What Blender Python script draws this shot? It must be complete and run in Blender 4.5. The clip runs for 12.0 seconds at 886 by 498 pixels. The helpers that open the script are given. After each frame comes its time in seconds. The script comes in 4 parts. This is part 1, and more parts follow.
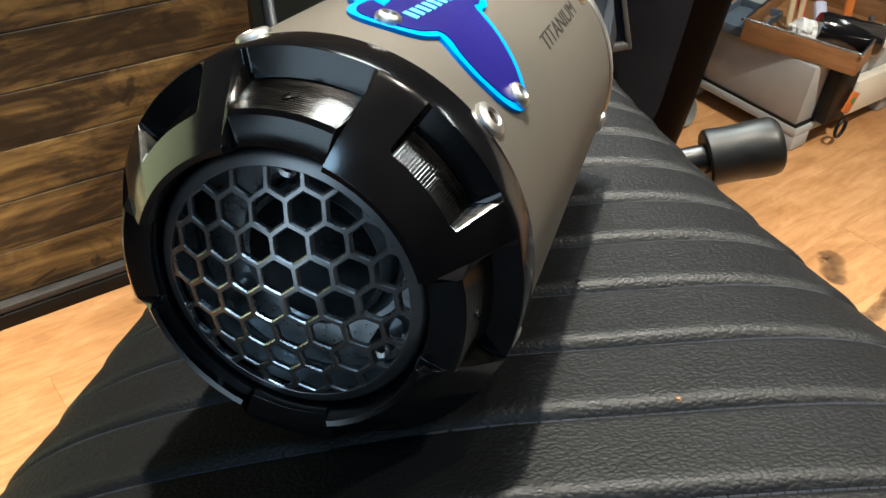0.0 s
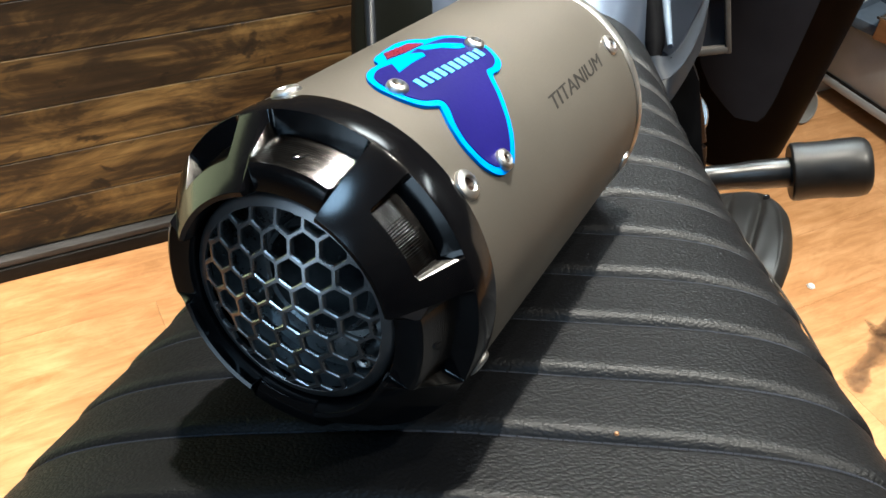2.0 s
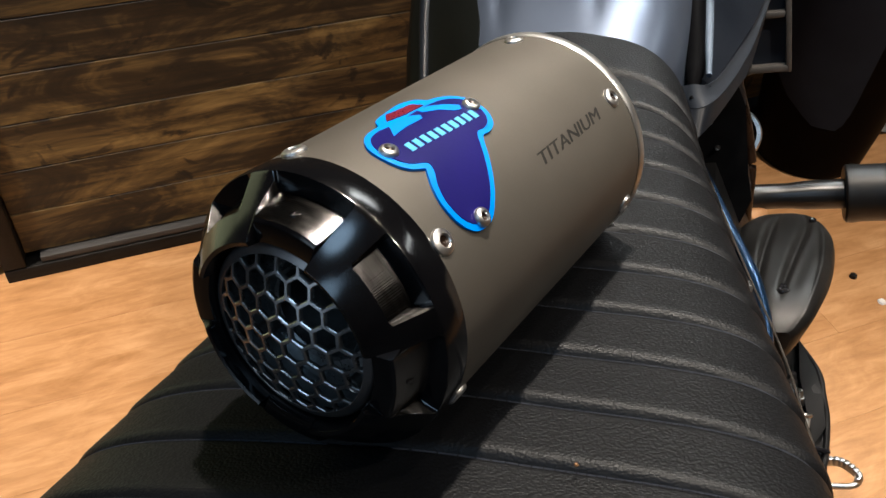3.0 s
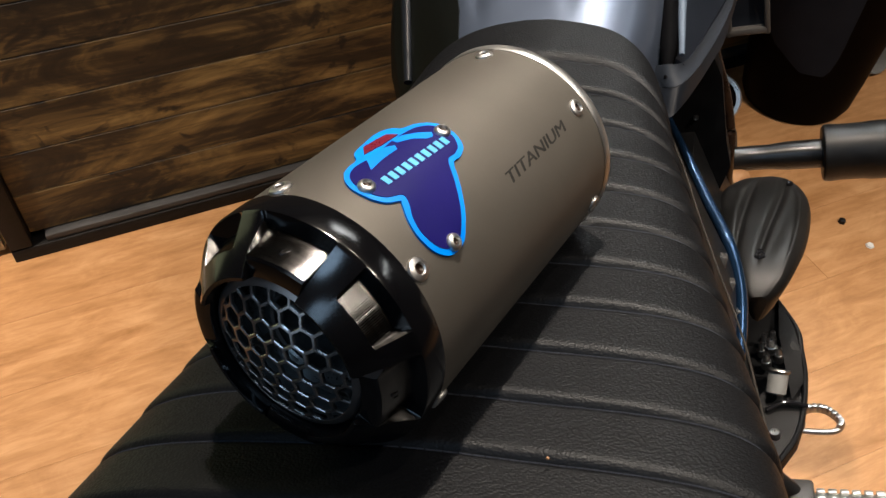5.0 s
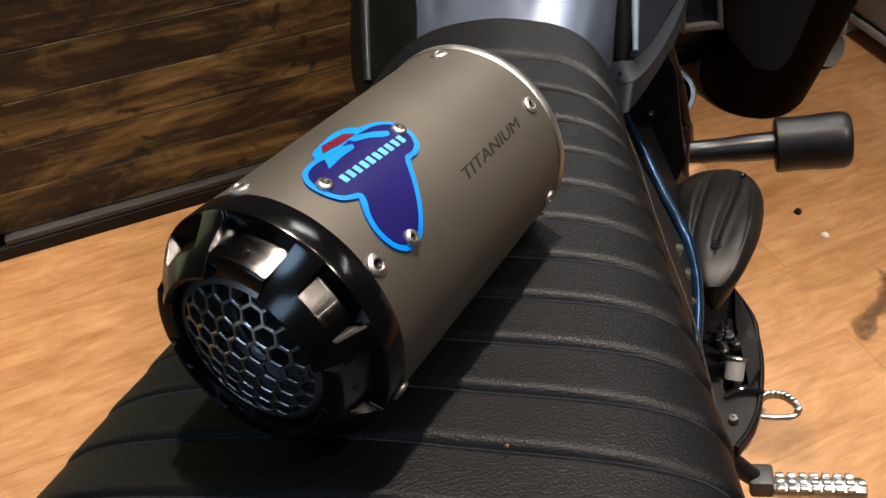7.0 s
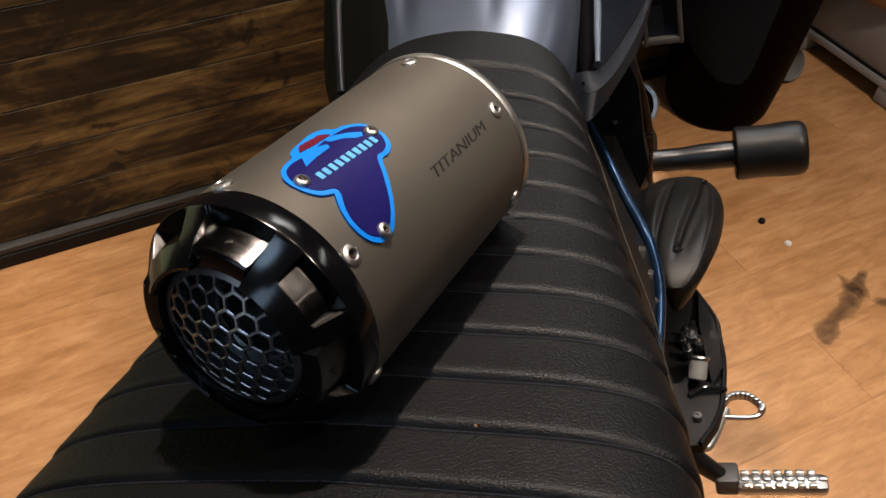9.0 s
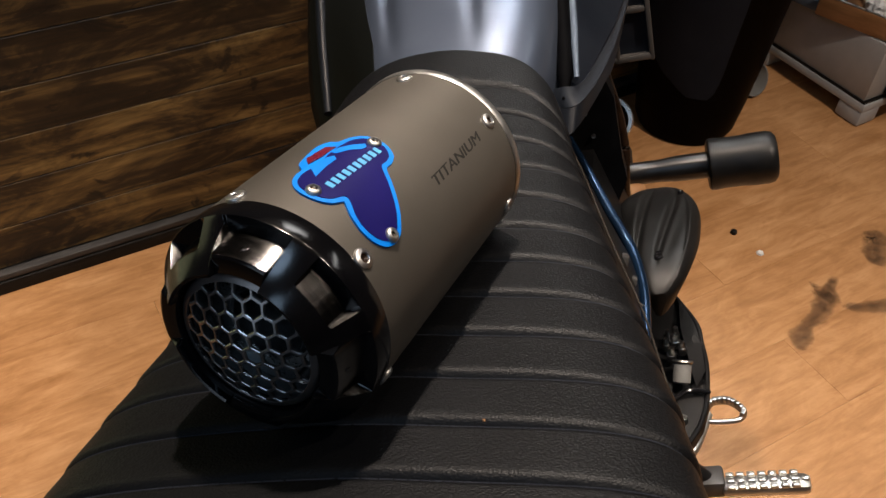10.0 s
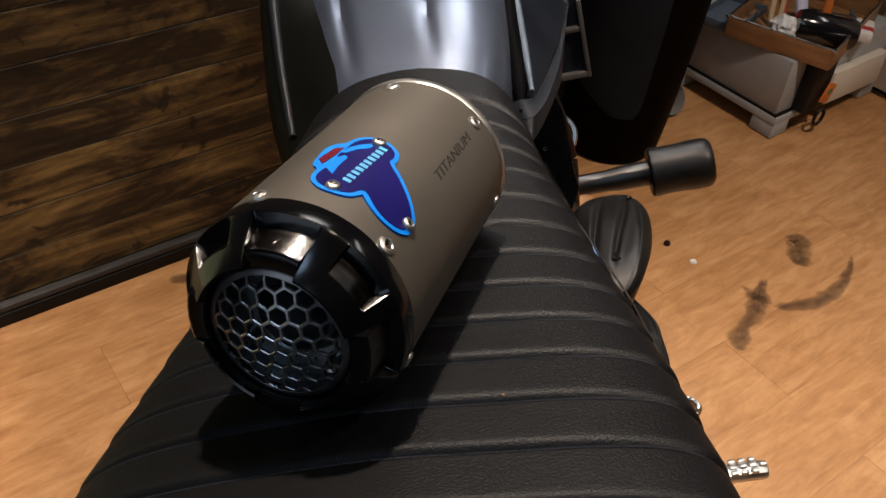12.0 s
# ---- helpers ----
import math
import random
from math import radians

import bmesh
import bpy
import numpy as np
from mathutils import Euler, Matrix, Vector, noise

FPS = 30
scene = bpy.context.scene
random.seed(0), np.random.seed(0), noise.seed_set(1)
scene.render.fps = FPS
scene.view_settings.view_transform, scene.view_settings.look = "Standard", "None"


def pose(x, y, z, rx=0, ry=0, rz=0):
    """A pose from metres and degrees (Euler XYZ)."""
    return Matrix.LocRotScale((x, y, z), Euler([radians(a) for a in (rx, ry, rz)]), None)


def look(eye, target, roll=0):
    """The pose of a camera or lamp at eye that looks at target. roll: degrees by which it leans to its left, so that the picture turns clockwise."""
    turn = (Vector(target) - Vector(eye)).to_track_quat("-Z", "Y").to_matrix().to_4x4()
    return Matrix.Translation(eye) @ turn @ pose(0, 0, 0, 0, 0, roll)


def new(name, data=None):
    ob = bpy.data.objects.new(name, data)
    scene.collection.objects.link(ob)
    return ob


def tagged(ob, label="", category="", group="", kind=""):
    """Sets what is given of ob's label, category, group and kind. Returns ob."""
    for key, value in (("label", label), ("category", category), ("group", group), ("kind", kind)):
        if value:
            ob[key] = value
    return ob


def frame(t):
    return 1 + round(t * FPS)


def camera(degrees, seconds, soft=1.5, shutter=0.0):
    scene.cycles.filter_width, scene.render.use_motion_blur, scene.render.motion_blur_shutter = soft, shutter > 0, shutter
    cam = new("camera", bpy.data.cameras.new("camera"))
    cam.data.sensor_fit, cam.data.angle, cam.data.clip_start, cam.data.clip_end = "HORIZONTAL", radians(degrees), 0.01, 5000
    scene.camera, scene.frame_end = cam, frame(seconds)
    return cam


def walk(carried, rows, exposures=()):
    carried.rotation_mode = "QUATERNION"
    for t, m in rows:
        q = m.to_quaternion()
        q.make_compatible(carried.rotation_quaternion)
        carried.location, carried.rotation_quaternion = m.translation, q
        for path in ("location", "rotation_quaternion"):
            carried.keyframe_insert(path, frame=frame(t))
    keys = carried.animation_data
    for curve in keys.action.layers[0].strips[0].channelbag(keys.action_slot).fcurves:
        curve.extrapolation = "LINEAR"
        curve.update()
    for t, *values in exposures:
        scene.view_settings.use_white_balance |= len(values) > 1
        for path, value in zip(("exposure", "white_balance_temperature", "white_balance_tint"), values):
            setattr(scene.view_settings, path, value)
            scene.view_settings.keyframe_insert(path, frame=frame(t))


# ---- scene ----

cam = camera(54.445, 12.0)
ROWS = [
    (0.0, pose(0.0762, -0.1755, 0.9694, 51.366, -3.729, 17.184)),
    (0.5, pose(0.0705, -0.1682, 0.9805, 50.408, -3.337, 18.830)),
    (1.0, pose(0.0674, -0.1732, 0.9856, 49.301, -3.098, 18.462)),
    (1.5, pose(0.0826, -0.1806, 0.9977, 48.510, -4.248, 20.351)),
    (2.0, pose(0.1135, -0.1782, 1.0174, 47.746, -3.940, 27.006)),
    (2.5, pose(0.1348, -0.1744, 1.0365, 47.391, -2.930, 32.157)),
    (4.5, pose(0.1561, -0.1718, 1.1019, 43.487, -0.106, 32.528)),
    (5.0, pose(0.1556, -0.1695, 1.1005, 43.001, -0.075, 31.057)),
    (5.5, pose(0.1543, -0.1668, 1.0978, 43.118, -0.614, 30.290)),
    (6.0, pose(0.1577, -0.1722, 1.1034, 43.082, -0.823, 29.574)),
    (6.5, pose(0.1595, -0.1726, 1.1035, 43.013, -0.835, 29.089)),
    (7.0, pose(0.1624, -0.1737, 1.1066, 42.871, -0.901, 28.751)),
    (9.0, pose(0.1750, -0.1940, 1.1163, 44.062, -1.766, 27.168)),
    (9.5, pose(0.1758, -0.2062, 1.1181, 44.872, -1.940, 26.217)),
    (10.0, pose(0.1704, -0.2185, 1.1222, 45.788, -1.883, 24.650)),
    (10.5, pose(0.1637, -0.2290, 1.1259, 47.001, -2.079, 22.935)),
    (11.0, pose(0.1578, -0.2378, 1.1267, 48.030, -2.115, 21.134)),
    (11.5, pose(0.1519, -0.2511, 1.1248, 48.564, -2.298, 19.642)),
    (12.0, pose(0.1443, -0.2658, 1.1191, 48.634, -2.729, 18.502)),
]
walk(cam, ROWS, exposures=[(0.0, 1.15, 5600, -3), (1.0, 1.14, 5500, -3), (2.0, 1.11, 5400, -2), (2.6, 0.42, 5650, 3), (4.4, 0.0, 5750, 4), (5.0, -0.03, 5800, 5), (5.5, 0.34, 5850, 5), (6.5, 0.13, 5850, 5), (7.2, -0.04, 5900, 7),
                           (9.0, -0.41, 6000, 9), (10.0, -0.38, 6000, 9), (12.0, -0.39, 6100, 10)])

# ---- frames of reference ----
# the bike leans on its stand: u to its right, v ahead, w up from the seat
BIKE = Matrix(((0.90885, -0.2739, -0.31461, 0.02028), (0.31419, 0.9456, 0.08441, -0.0085), (0.27437, -0.17556, 0.94546, 0.76485), (0, 0, 0, 1)))
# the silencer: its own y along the can, from the rear ring of rivets to the front
CAN = Matrix.Translation((0.0012, 0, 0.82227)) @ Matrix.Rotation(radians(-0.65), 4, "Z") @ Matrix.Rotation(math.asin(-0.15045), 4, "X")
# the room: its x along the plank screen, its y away from it to the bike's side
ROOM = Matrix(((0.5897, 0.80763, 0, -0.985 * 0.80763), (0.80763, -0.5897, 0, 0.985 * 0.5897), (0, 0, 1, 0), (0, 0, 0, 1)))

# ---- light ----
world = bpy.data.worlds.new("room_air")
scene.world = world
world.use_nodes = True
world.node_tree.nodes["Background"].inputs[0].default_value = (0.5, 0.6, 0.8, 1)
world.node_tree.nodes["Background"].inputs[1].default_value = 0.0015


def lamp(name, eye, target, watts, size, colour, spread=180, long=0.0, roll=0.0):
    data = bpy.data.lights.new(name, "AREA")
    data.shape, data.size, data.energy, data.color, data.spread = "RECTANGLE" if long else "DISK", size, watts, colour, radians(spread)
    if long:
        data.size_y = long
    ob = new(name, data)
    ob.matrix_world = look(eye, target, roll)
    return ob


WARM, COOL = (1.0, 0.79, 0.61), (0.60, 0.79, 1.0)
lamp("ceiling_spot", (-0.28, 0.60, 2.5), (0.10, 0.18, 0.7), 7.6, 0.07, WARM, 62)
lamp("ceiling_spot", (0.38, 0.50, 2.5), (0.3, 0.4, 0), 3.4, 0.07, WARM, 140)
lamp("ceiling_spot", (-1.10, -0.50, 2.5), (-1.05, 0.08, 0.4), 6.2, 0.09, WARM, 44)
lamp("ceiling_spot", (1.05, 0.50, 2.5), (0.66, 0.82, 0), 11.2, 0.09, WARM, 76)
lamp("ceiling_panel", (-0.25, 1.72, 2.55), (0.02, 0.80, 0.9), 6.8, 0.7, (1.0, 0.93, 0.84), 46, 1.5, 15)
lamp("ceiling_tube", (1.45, 2.05, 2.55), (1.45, 2.05, 0), 7.2, 0.14, (1.0, 0.93, 0.84), 160, 1.1, 15)
# cool light of the shop window behind the camera, out of view
lamp("unseen_light", (0.35, -1.55, 2.05), (0.0, 0.0, 0.8), 1.7, 0.45, COOL, 170)
lamp("ceiling_panel", (-0.06, -0.92, 2.52), (0.05, -0.25, 0.8), 2.3, 0.45, COOL, 150)
# unseen lamp added at rear left to brighten the grille's reflections
lamp("unseen_light", (-0.62, -1.80, 1.05), (-0.05, -0.03, 1.0), 3.0, 0.5, (0.80, 0.89, 1.0), 170, 1.6)
# added olive lamp, unseen: stands in for the beige cabinet mirrored in the cap
lamp("unseen_light", (-1.36, 0.06, 0.88), (0.0, -0.05, 0.84), 0.5, 0.62, (1.0, 0.96, 0.50), 120, 0.8)


# ---- materials ----
def material(name):
    m = bpy.data.materials.new(name)
    m.use_nodes = True
    return m, m.node_tree, m.node_tree.nodes["Principled BSDF"]


def node(tree, kind, links=(), **values):
    n = tree.nodes.new(kind)
    for key, value in values.items():
        if key in n.inputs:
            n.inputs[key].default_value = value
        else:
            n.inputs[key.replace("_", " ")].default_value = value
    for source, key in links:
        tree.links.new(source, n.inputs[key])
    return n


def ramp(tree, source, stops):
    n = tree.nodes.new("ShaderNodeValToRGB")
    while len(n.color_ramp.elements) < len(stops):
        n.color_ramp.elements.new(0.5)
    for e, (p, c) in zip(n.color_ramp.elements, stops):
        e.position, e.color = p, (*c, 1) if len(c) == 3 else c
    tree.links.new(source, n.inputs[0])
    return n.outputs[0]


def grey(v):
    return (v, v, v)


def coords(tree, stretch=(1, 1, 1), turn=0.0):
    c = tree.nodes.new("ShaderNodeTexCoord")
    m = node(tree, "ShaderNodeMapping", [(c.outputs["Object"], "Vector")])
    m.inputs["Scale"].default_value = stretch
    m.inputs["Rotation"].default_value = (0, 0, turn)
    return m.outputs[0]


def surface(name, dark, light, scale=40, rough=(0.4, 0.6), metal=0.0, bump=0.1, fine=400, stretch=(1, 1, 1), coat=0.0, depth=0.0005, spec=0.5):
    """A worn surface: colour varied at a broad scale, gloss and relief at a fine one."""
    m, tree, shade = material(name)
    at = coords(tree, stretch)
    broad = node(tree, "ShaderNodeTexNoise", [(at, "Vector")], Scale=scale, Detail=5.0, Roughness=0.6)
    small = node(tree, "ShaderNodeTexNoise", [(at, "Vector")], Scale=fine, Detail=4.0, Roughness=0.6)
    tree.links.new(ramp(tree, broad.outputs[0], [(0.35, dark), (0.68, light)]), shade.inputs["Base Color"])
    mixed = node(tree, "ShaderNodeMath", [(broad.outputs[0], 0), (small.outputs[0], 1)])
    mixed.operation = "MULTIPLY"
    tree.links.new(ramp(tree, mixed.outputs[0], [(0.15, grey(rough[0])), (0.4, grey(rough[1]))]), shade.inputs["Roughness"])
    relief = node(tree, "ShaderNodeBump", [(small.outputs[0], "Height")], Strength=bump, Distance=depth)
    tree.links.new(relief.outputs[0], shade.inputs["Normal"])
    shade.inputs["Metallic"].default_value = metal
    shade.inputs["Coat Weight"].default_value = coat
    shade.inputs["Specular IOR Level"].default_value = spec
    shade.inputs["Coat Roughness"].default_value = 0.12
    return m


def leather_material():
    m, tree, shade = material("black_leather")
    at = coords(tree, (0.85, 1.1, 1.0))
    warp = node(tree, "ShaderNodeTexNoise", [(at, "Vector")], Scale=400, Detail=1.0)
    mixed = node(tree, "ShaderNodeMix")
    mixed.data_type = "VECTOR"
    mixed.inputs[0].default_value = 0.0008
    tree.links.new(at, mixed.inputs[4])
    tree.links.new(warp.outputs[1], mixed.inputs[5])
    grain = node(tree, "ShaderNodeTexVoronoi", [(mixed.outputs[1], "Vector")], Scale=760)
    grain.feature = "SMOOTH_F1"
    grain.inputs["Smoothness"].default_value = 0.26
    fine = node(tree, "ShaderNodeTexNoise", [(at, "Vector")], Scale=1500, Detail=2.0)
    broad = node(tree, "ShaderNodeTexNoise", [(at, "Vector")], Scale=25, Detail=4.0)
    tree.links.new(ramp(tree, broad.outputs[0], [(0.3, (0.0036, 0.0038, 0.0046)), (0.7, (0.0055, 0.0057, 0.0068))]), shade.inputs["Base Color"])
    pebble = ramp(tree, grain.outputs[0], [(0.10, grey(1)), (0.40, grey(0.72)), (0.68, grey(0))])
    rough = node(tree, "ShaderNodeMath", [(fine.outputs[0], 0), (pebble, 2)])
    rough.operation = "MULTIPLY_ADD"
    rough.inputs[1].default_value = 0.22
    height = rough.outputs[0]
    # creases of the grain darkened: their shade is mixed into the base colour
    mottled = node(tree, "ShaderNodeMix", [(height, 0)])
    mottled.data_type = "RGBA"
    mottled.inputs[6].default_value = (0.0028, 0.0029, 0.0033, 1)
    tree.links.new(shade.inputs["Base Color"].links[0].from_socket, mottled.inputs[7])
    tree.links.new(mottled.outputs[2], shade.inputs["Base Color"])
    tree.links.new(ramp(tree, height, [(0.0, grey(0.55)), (1.0, grey(0.45))]), shade.inputs["Roughness"])
    shade.inputs["Specular IOR Level"].default_value = 0.215
    shade.inputs["Specular Tint"].default_value = (0.94, 0.97, 1.0, 1)
    relief = node(tree, "ShaderNodeBump", [(height, "Height")], Strength=0.52, Distance=0.00023)
    tree.links.new(relief.outputs[0], shade.inputs["Normal"])
    return m


def plank_material(name, stops, rough, streak, ring, turn=0.0, per_piece=0.35, bump=0.25, patch=(1, 1, 1), cloud=1.0, knots=0.0):
    """Wood whose grain runs along each piece's x, a little different in every piece."""
    m, tree, shade = material(name)
    at = coords(tree)
    info = tree.nodes.new("ShaderNodeObjectInfo")
    shift = node(tree, "ShaderNodeVectorMath", [(info.outputs["Random"], 0)])
    shift.operation = "SCALE"
    shift.inputs["Scale"].default_value = 37.0
    moved = node(tree, "ShaderNodeVectorMath", [(at, 0), (shift.outputs[0], 1)])
    stretched = node(tree, "ShaderNodeMapping", [(moved.outputs[0], "Vector")])
    stretched.inputs["Scale"].default_value = streak
    fibre = node(tree, "ShaderNodeTexNoise", [(stretched.outputs[0], "Vector")], Scale=ring, Detail=7.0, Roughness=0.62, Distortion=0.6)
    broad = node(tree, "ShaderNodeMapping", [(moved.outputs[0], "Vector")])
    broad.inputs["Scale"].default_value = patch
    blotch = node(tree, "ShaderNodeTexNoise", [(broad.outputs[0], "Vector")], Scale=3.0, Detail=5.0, Roughness=0.68, Distortion=0.8)
    lifted = node(tree, "ShaderNodeMath", [(blotch.outputs[0], 0)])
    lifted.operation = "MULTIPLY_ADD"
    lifted.inputs[1].default_value, lifted.inputs[2].default_value = cloud, 0.5 - 0.5 * cloud
    both = node(tree, "ShaderNodeMath", [(fibre.outputs[0], 0), (lifted.outputs[0], 1)])
    both.operation = "ADD"
    varied = node(tree, "ShaderNodeMath", [(info.outputs["Random"], 0), (both.outputs[0], 2)])
    varied.operation = "MULTIPLY_ADD"
    varied.inputs[1].default_value = per_piece
    if knots:
        spots = node(tree, "ShaderNodeMapping", [(moved.outputs[0], "Vector")])
        spots.inputs["Scale"].default_value = (11, 17, 5)
        knot = node(tree, "ShaderNodeTexNoise", [(spots.outputs[0], "Vector")], Scale=1.0, Detail=3.0, Roughness=0.55, Distortion=1.2)
        dip = node(tree, "ShaderNodeMath", [(ramp(tree, knot.outputs[0], [(0.60, grey(0)), (0.70, grey(1))]), 0), (varied.outputs[0], 2)])
        dip.operation = "MULTIPLY_ADD"
        dip.inputs[1].default_value = -knots
        varied = dip
    half = node(tree, "ShaderNodeMath", [(varied.outputs[0], 0)])
    half.operation = "MULTIPLY"
    half.inputs[1].default_value = 0.5
    tree.links.new(ramp(tree, half.outputs[0], stops), shade.inputs["Base Color"])
    tree.links.new(ramp(tree, fibre.outputs[0], [(0.3, grey(rough[0])), (0.7, grey(rough[1]))]), shade.inputs["Roughness"])
    relief = node(tree, "ShaderNodeBump", [(fibre.outputs[0], "Height")], Strength=bump, Distance=0.001)
    tree.links.new(relief.outputs[0], shade.inputs["Normal"])
    return m


def machined_material():
    """Bare aluminium off the cutter: bright, with faint darker patches along the cut."""
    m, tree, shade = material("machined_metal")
    at = coords(tree, (1, 6, 1))
    tint = node(tree, "ShaderNodeTexNoise", [(at, "Vector")], Scale=110.0, Detail=4.0, Roughness=0.6)
    tree.links.new(ramp(tree, tint.outputs[0], [(0.35, (0.14, 0.137, 0.135)), (0.65, (0.22, 0.216, 0.212))]), shade.inputs["Base Color"])
    tree.links.new(ramp(tree, tint.outputs[0], [(0.3, grey(0.13)), (0.7, grey(0.19))]), shade.inputs["Roughness"])
    shade.inputs["Metallic"].default_value = 1.0
    return m


LEATHER = leather_material()
# bluish lift in the thread's colour imitates the cool highlight on the seams
THREAD = surface("dark_thread", (0.030, 0.034, 0.048), (0.046, 0.052, 0.070), 300, (0.6, 0.8), bump=0.2, fine=2500)
TITANIUM = surface("blasted_titanium", (0.116, 0.106, 0.091), (0.134, 0.122, 0.105), 18, (0.56, 0.63), 0.75, 0.06, 1800, depth=0.0002)
BLACK_ANODISED = surface("black_anodised", (0.0022, 0.0022, 0.0028), (0.004, 0.004, 0.0046), 60, (0.13, 0.17), 0.0, 0.0, 900, coat=0.0, spec=0.5)
MACHINED = machined_material()
GRILLE = surface("dark_satin_grille", (0.22, 0.217, 0.222), (0.28, 0.276, 0.28), 60, (0.30, 0.36), 0.95, 0.03, 900)
CUT_EDGE = surface("bright_cut_edge", (0.50, 0.49, 0.485), (0.62, 0.61, 0.60), 60, (0.26, 0.34), 1.0, 0.03, 900)
STEEL = surface("bright_steel", (0.36, 0.36, 0.36), (0.50, 0.49, 0.48), 80, (0.26, 0.36), 1.0, 0.03, 900)
RIVET = surface("dull_bright_rivet", (0.55, 0.54, 0.53), (0.70, 0.69, 0.67), 80, (0.34, 0.44), 1.0, 0.03, 900)
ALUMINIUM = surface("satin_aluminium", (0.45, 0.45, 0.44), (0.6, 0.6, 0.58), 60, (0.3, 0.45), 0.95, 0.08, 900)
INNER = surface("sooty_inner_steel", (0.14, 0.147, 0.155), (0.52, 0.545, 0.56), 40, (0.26, 0.42), 0.85, 0.08, 600)
BLUE_EDGE = surface("bright_blue_enamel", (0.005, 0.20, 0.80), (0.008, 0.24, 0.88), 30, (0.42, 0.52), 0.0, 0.02, 900, spec=0.35)
NAVY = surface("navy_enamel", (0.006, 0.004, 0.088), (0.009, 0.006, 0.112), 30, (0.40, 0.50), 0.0, 0.02, 900, spec=0.18)
RED = surface("dark_red_enamel", (0.11, 0.008, 0.02), (0.15, 0.012, 0.03), 30, (0.25, 0.35), 0.0, 0.02, 900)
PALE_BLUE = surface("pale_blue_print", (0.10, 0.40, 0.75), (0.14, 0.48, 0.82), 30, (0.3, 0.4), 0.0, 0.02, 900)
ETCHED = surface("etched_grey_lettering", (0.014, 0.013, 0.012), (0.024, 0.022, 0.02), 200, (0.5, 0.6), 0.0, 0.02, 900, spec=0.2)
TANK_PAINT = surface("satin_grey_blue_paint", (0.113, 0.139, 0.197), (0.132, 0.160, 0.220), 10, (0.36, 0.42), 0.75, 0.03, 1500, coat=0.15, depth=0.0002)
DARK_PANEL = surface("dark_satin_panel", (0.006, 0.008, 0.013), (0.010, 0.013, 0.020), 12, (0.35, 0.5), 0.1, 0.05, 1200, spec=0.35)
BLACK_PLASTIC = surface("black_moulded_plastic", (0.004, 0.004, 0.0045), (0.008, 0.008, 0.008), 40, (0.36, 0.5), 0.0, 0.08, 900, spec=0.27)
GLOSS_BLACK = surface("gloss_black_tube", (0.008, 0.008, 0.010), (0.014, 0.014, 0.016), 40, (0.10, 0.2), 0.2, 0.02, 700, coat=0.6)
OLD_WOOD = plank_material("dark_stained_pine", [(0.38, (0.005, 0.0034, 0.0014)), (0.48, (0.026, 0.016, 0.0055)), (0.58, (0.115, 0.072, 0.022)), (0.74, (0.31, 0.205, 0.068))], (0.5, 0.75), (1.2, 24, 10), 2.2, per_piece=0.10, patch=(1.6, 4.6, 4.0), cloud=1.5, knots=0.30)
FLOOR_WOOD = plank_material("honey_oak_floorboard", [(0.34, (0.29, 0.138, 0.048)), (0.50, (0.42, 0.215, 0.085)), (0.66, (0.545, 0.305, 0.136))], (0.33, 0.5), (3.2, 24, 9), 2.8, per_piece=0.06, bump=0.08, patch=(3.0, 7.0, 5.0))
BLACK_WOOD = surface("black_painted_timber", (0.006, 0.0055, 0.005), (0.012, 0.011, 0.010), 20, (0.4, 0.6), 0.0, 0.2, 300, (1, 8, 8), spec=0.15)
GREY_EDGE = surface("worn_grey_ledge", (0.018, 0.0165, 0.016), (0.045, 0.043, 0.042), 14, (0.5, 0.7), 0.0, 0.2, 200, (1, 8, 8))
DARK_WALL = surface("dark_painted_wall", (0.05, 0.047, 0.045), (0.075, 0.07, 0.066), 3, (0.6, 0.8), 0.0, 0.2, 120)
# near-black glaze; on the pot its brown imitates the mirrored floor
POT_GLAZE = surface("black_glaze_brown_tint", (0.0016, 0.0010, 0.0008), (0.003, 0.0018, 0.0013), 9, (0.4, 0.5), 0.0, 0.1, 300, spec=0.015)
BOX_GREY = surface("pale_grey_plastic", (0.33, 0.35, 0.37), (0.42, 0.44, 0.455), 9, (0.4, 0.55), 0.0, 0.1, 400)
TRAY_WOOD = surface("copper_brown_tray", (0.20, 0.10, 0.04), (0.32, 0.17, 0.075), 12, (0.35, 0.5), 0.1, 0.1, 300, (6, 1, 6))
PALE_WOOD = surface("pale_wooden_stick", (0.42, 0.31, 0.18), (0.55, 0.42, 0.26), 20, (0.5, 0.65), 0.0, 0.1, 300)
WHITE = surface("off_white_paper", (0.6, 0.6, 0.6), (0.75, 0.75, 0.74), 30, (0.6, 0.8), 0.0, 0.2, 200)
RED_PLASTIC = surface("red_plastic", (0.34, 0.02, 0.02), (0.42, 0.03, 0.03), 30, (0.35, 0.45), 0.0, 0.05, 300)
PALE_PLASTIC = surface("pale_lavender_plastic", (0.36, 0.38, 0.52), (0.44, 0.46, 0.60), 30, (0.4, 0.5), 0.0, 0.05, 300)
TAG_GREEN = surface("green_print", (0.05, 0.16, 0.05), (0.08, 0.22, 0.08), 30, (0.4, 0.5), 0.0, 0.02, 300)
ORANGE = surface("orange_plastic", (0.5, 0.13, 0.02), (0.6, 0.17, 0.03), 30, (0.4, 0.5), 0.0, 0.1, 300)
STAIN = surface("dark_floor_stain", (0.045, 0.026, 0.014), (0.095, 0.055, 0.028), 45, (0.35, 0.6), 0.0, 0.1, 300)
stain_tree = STAIN.node_tree
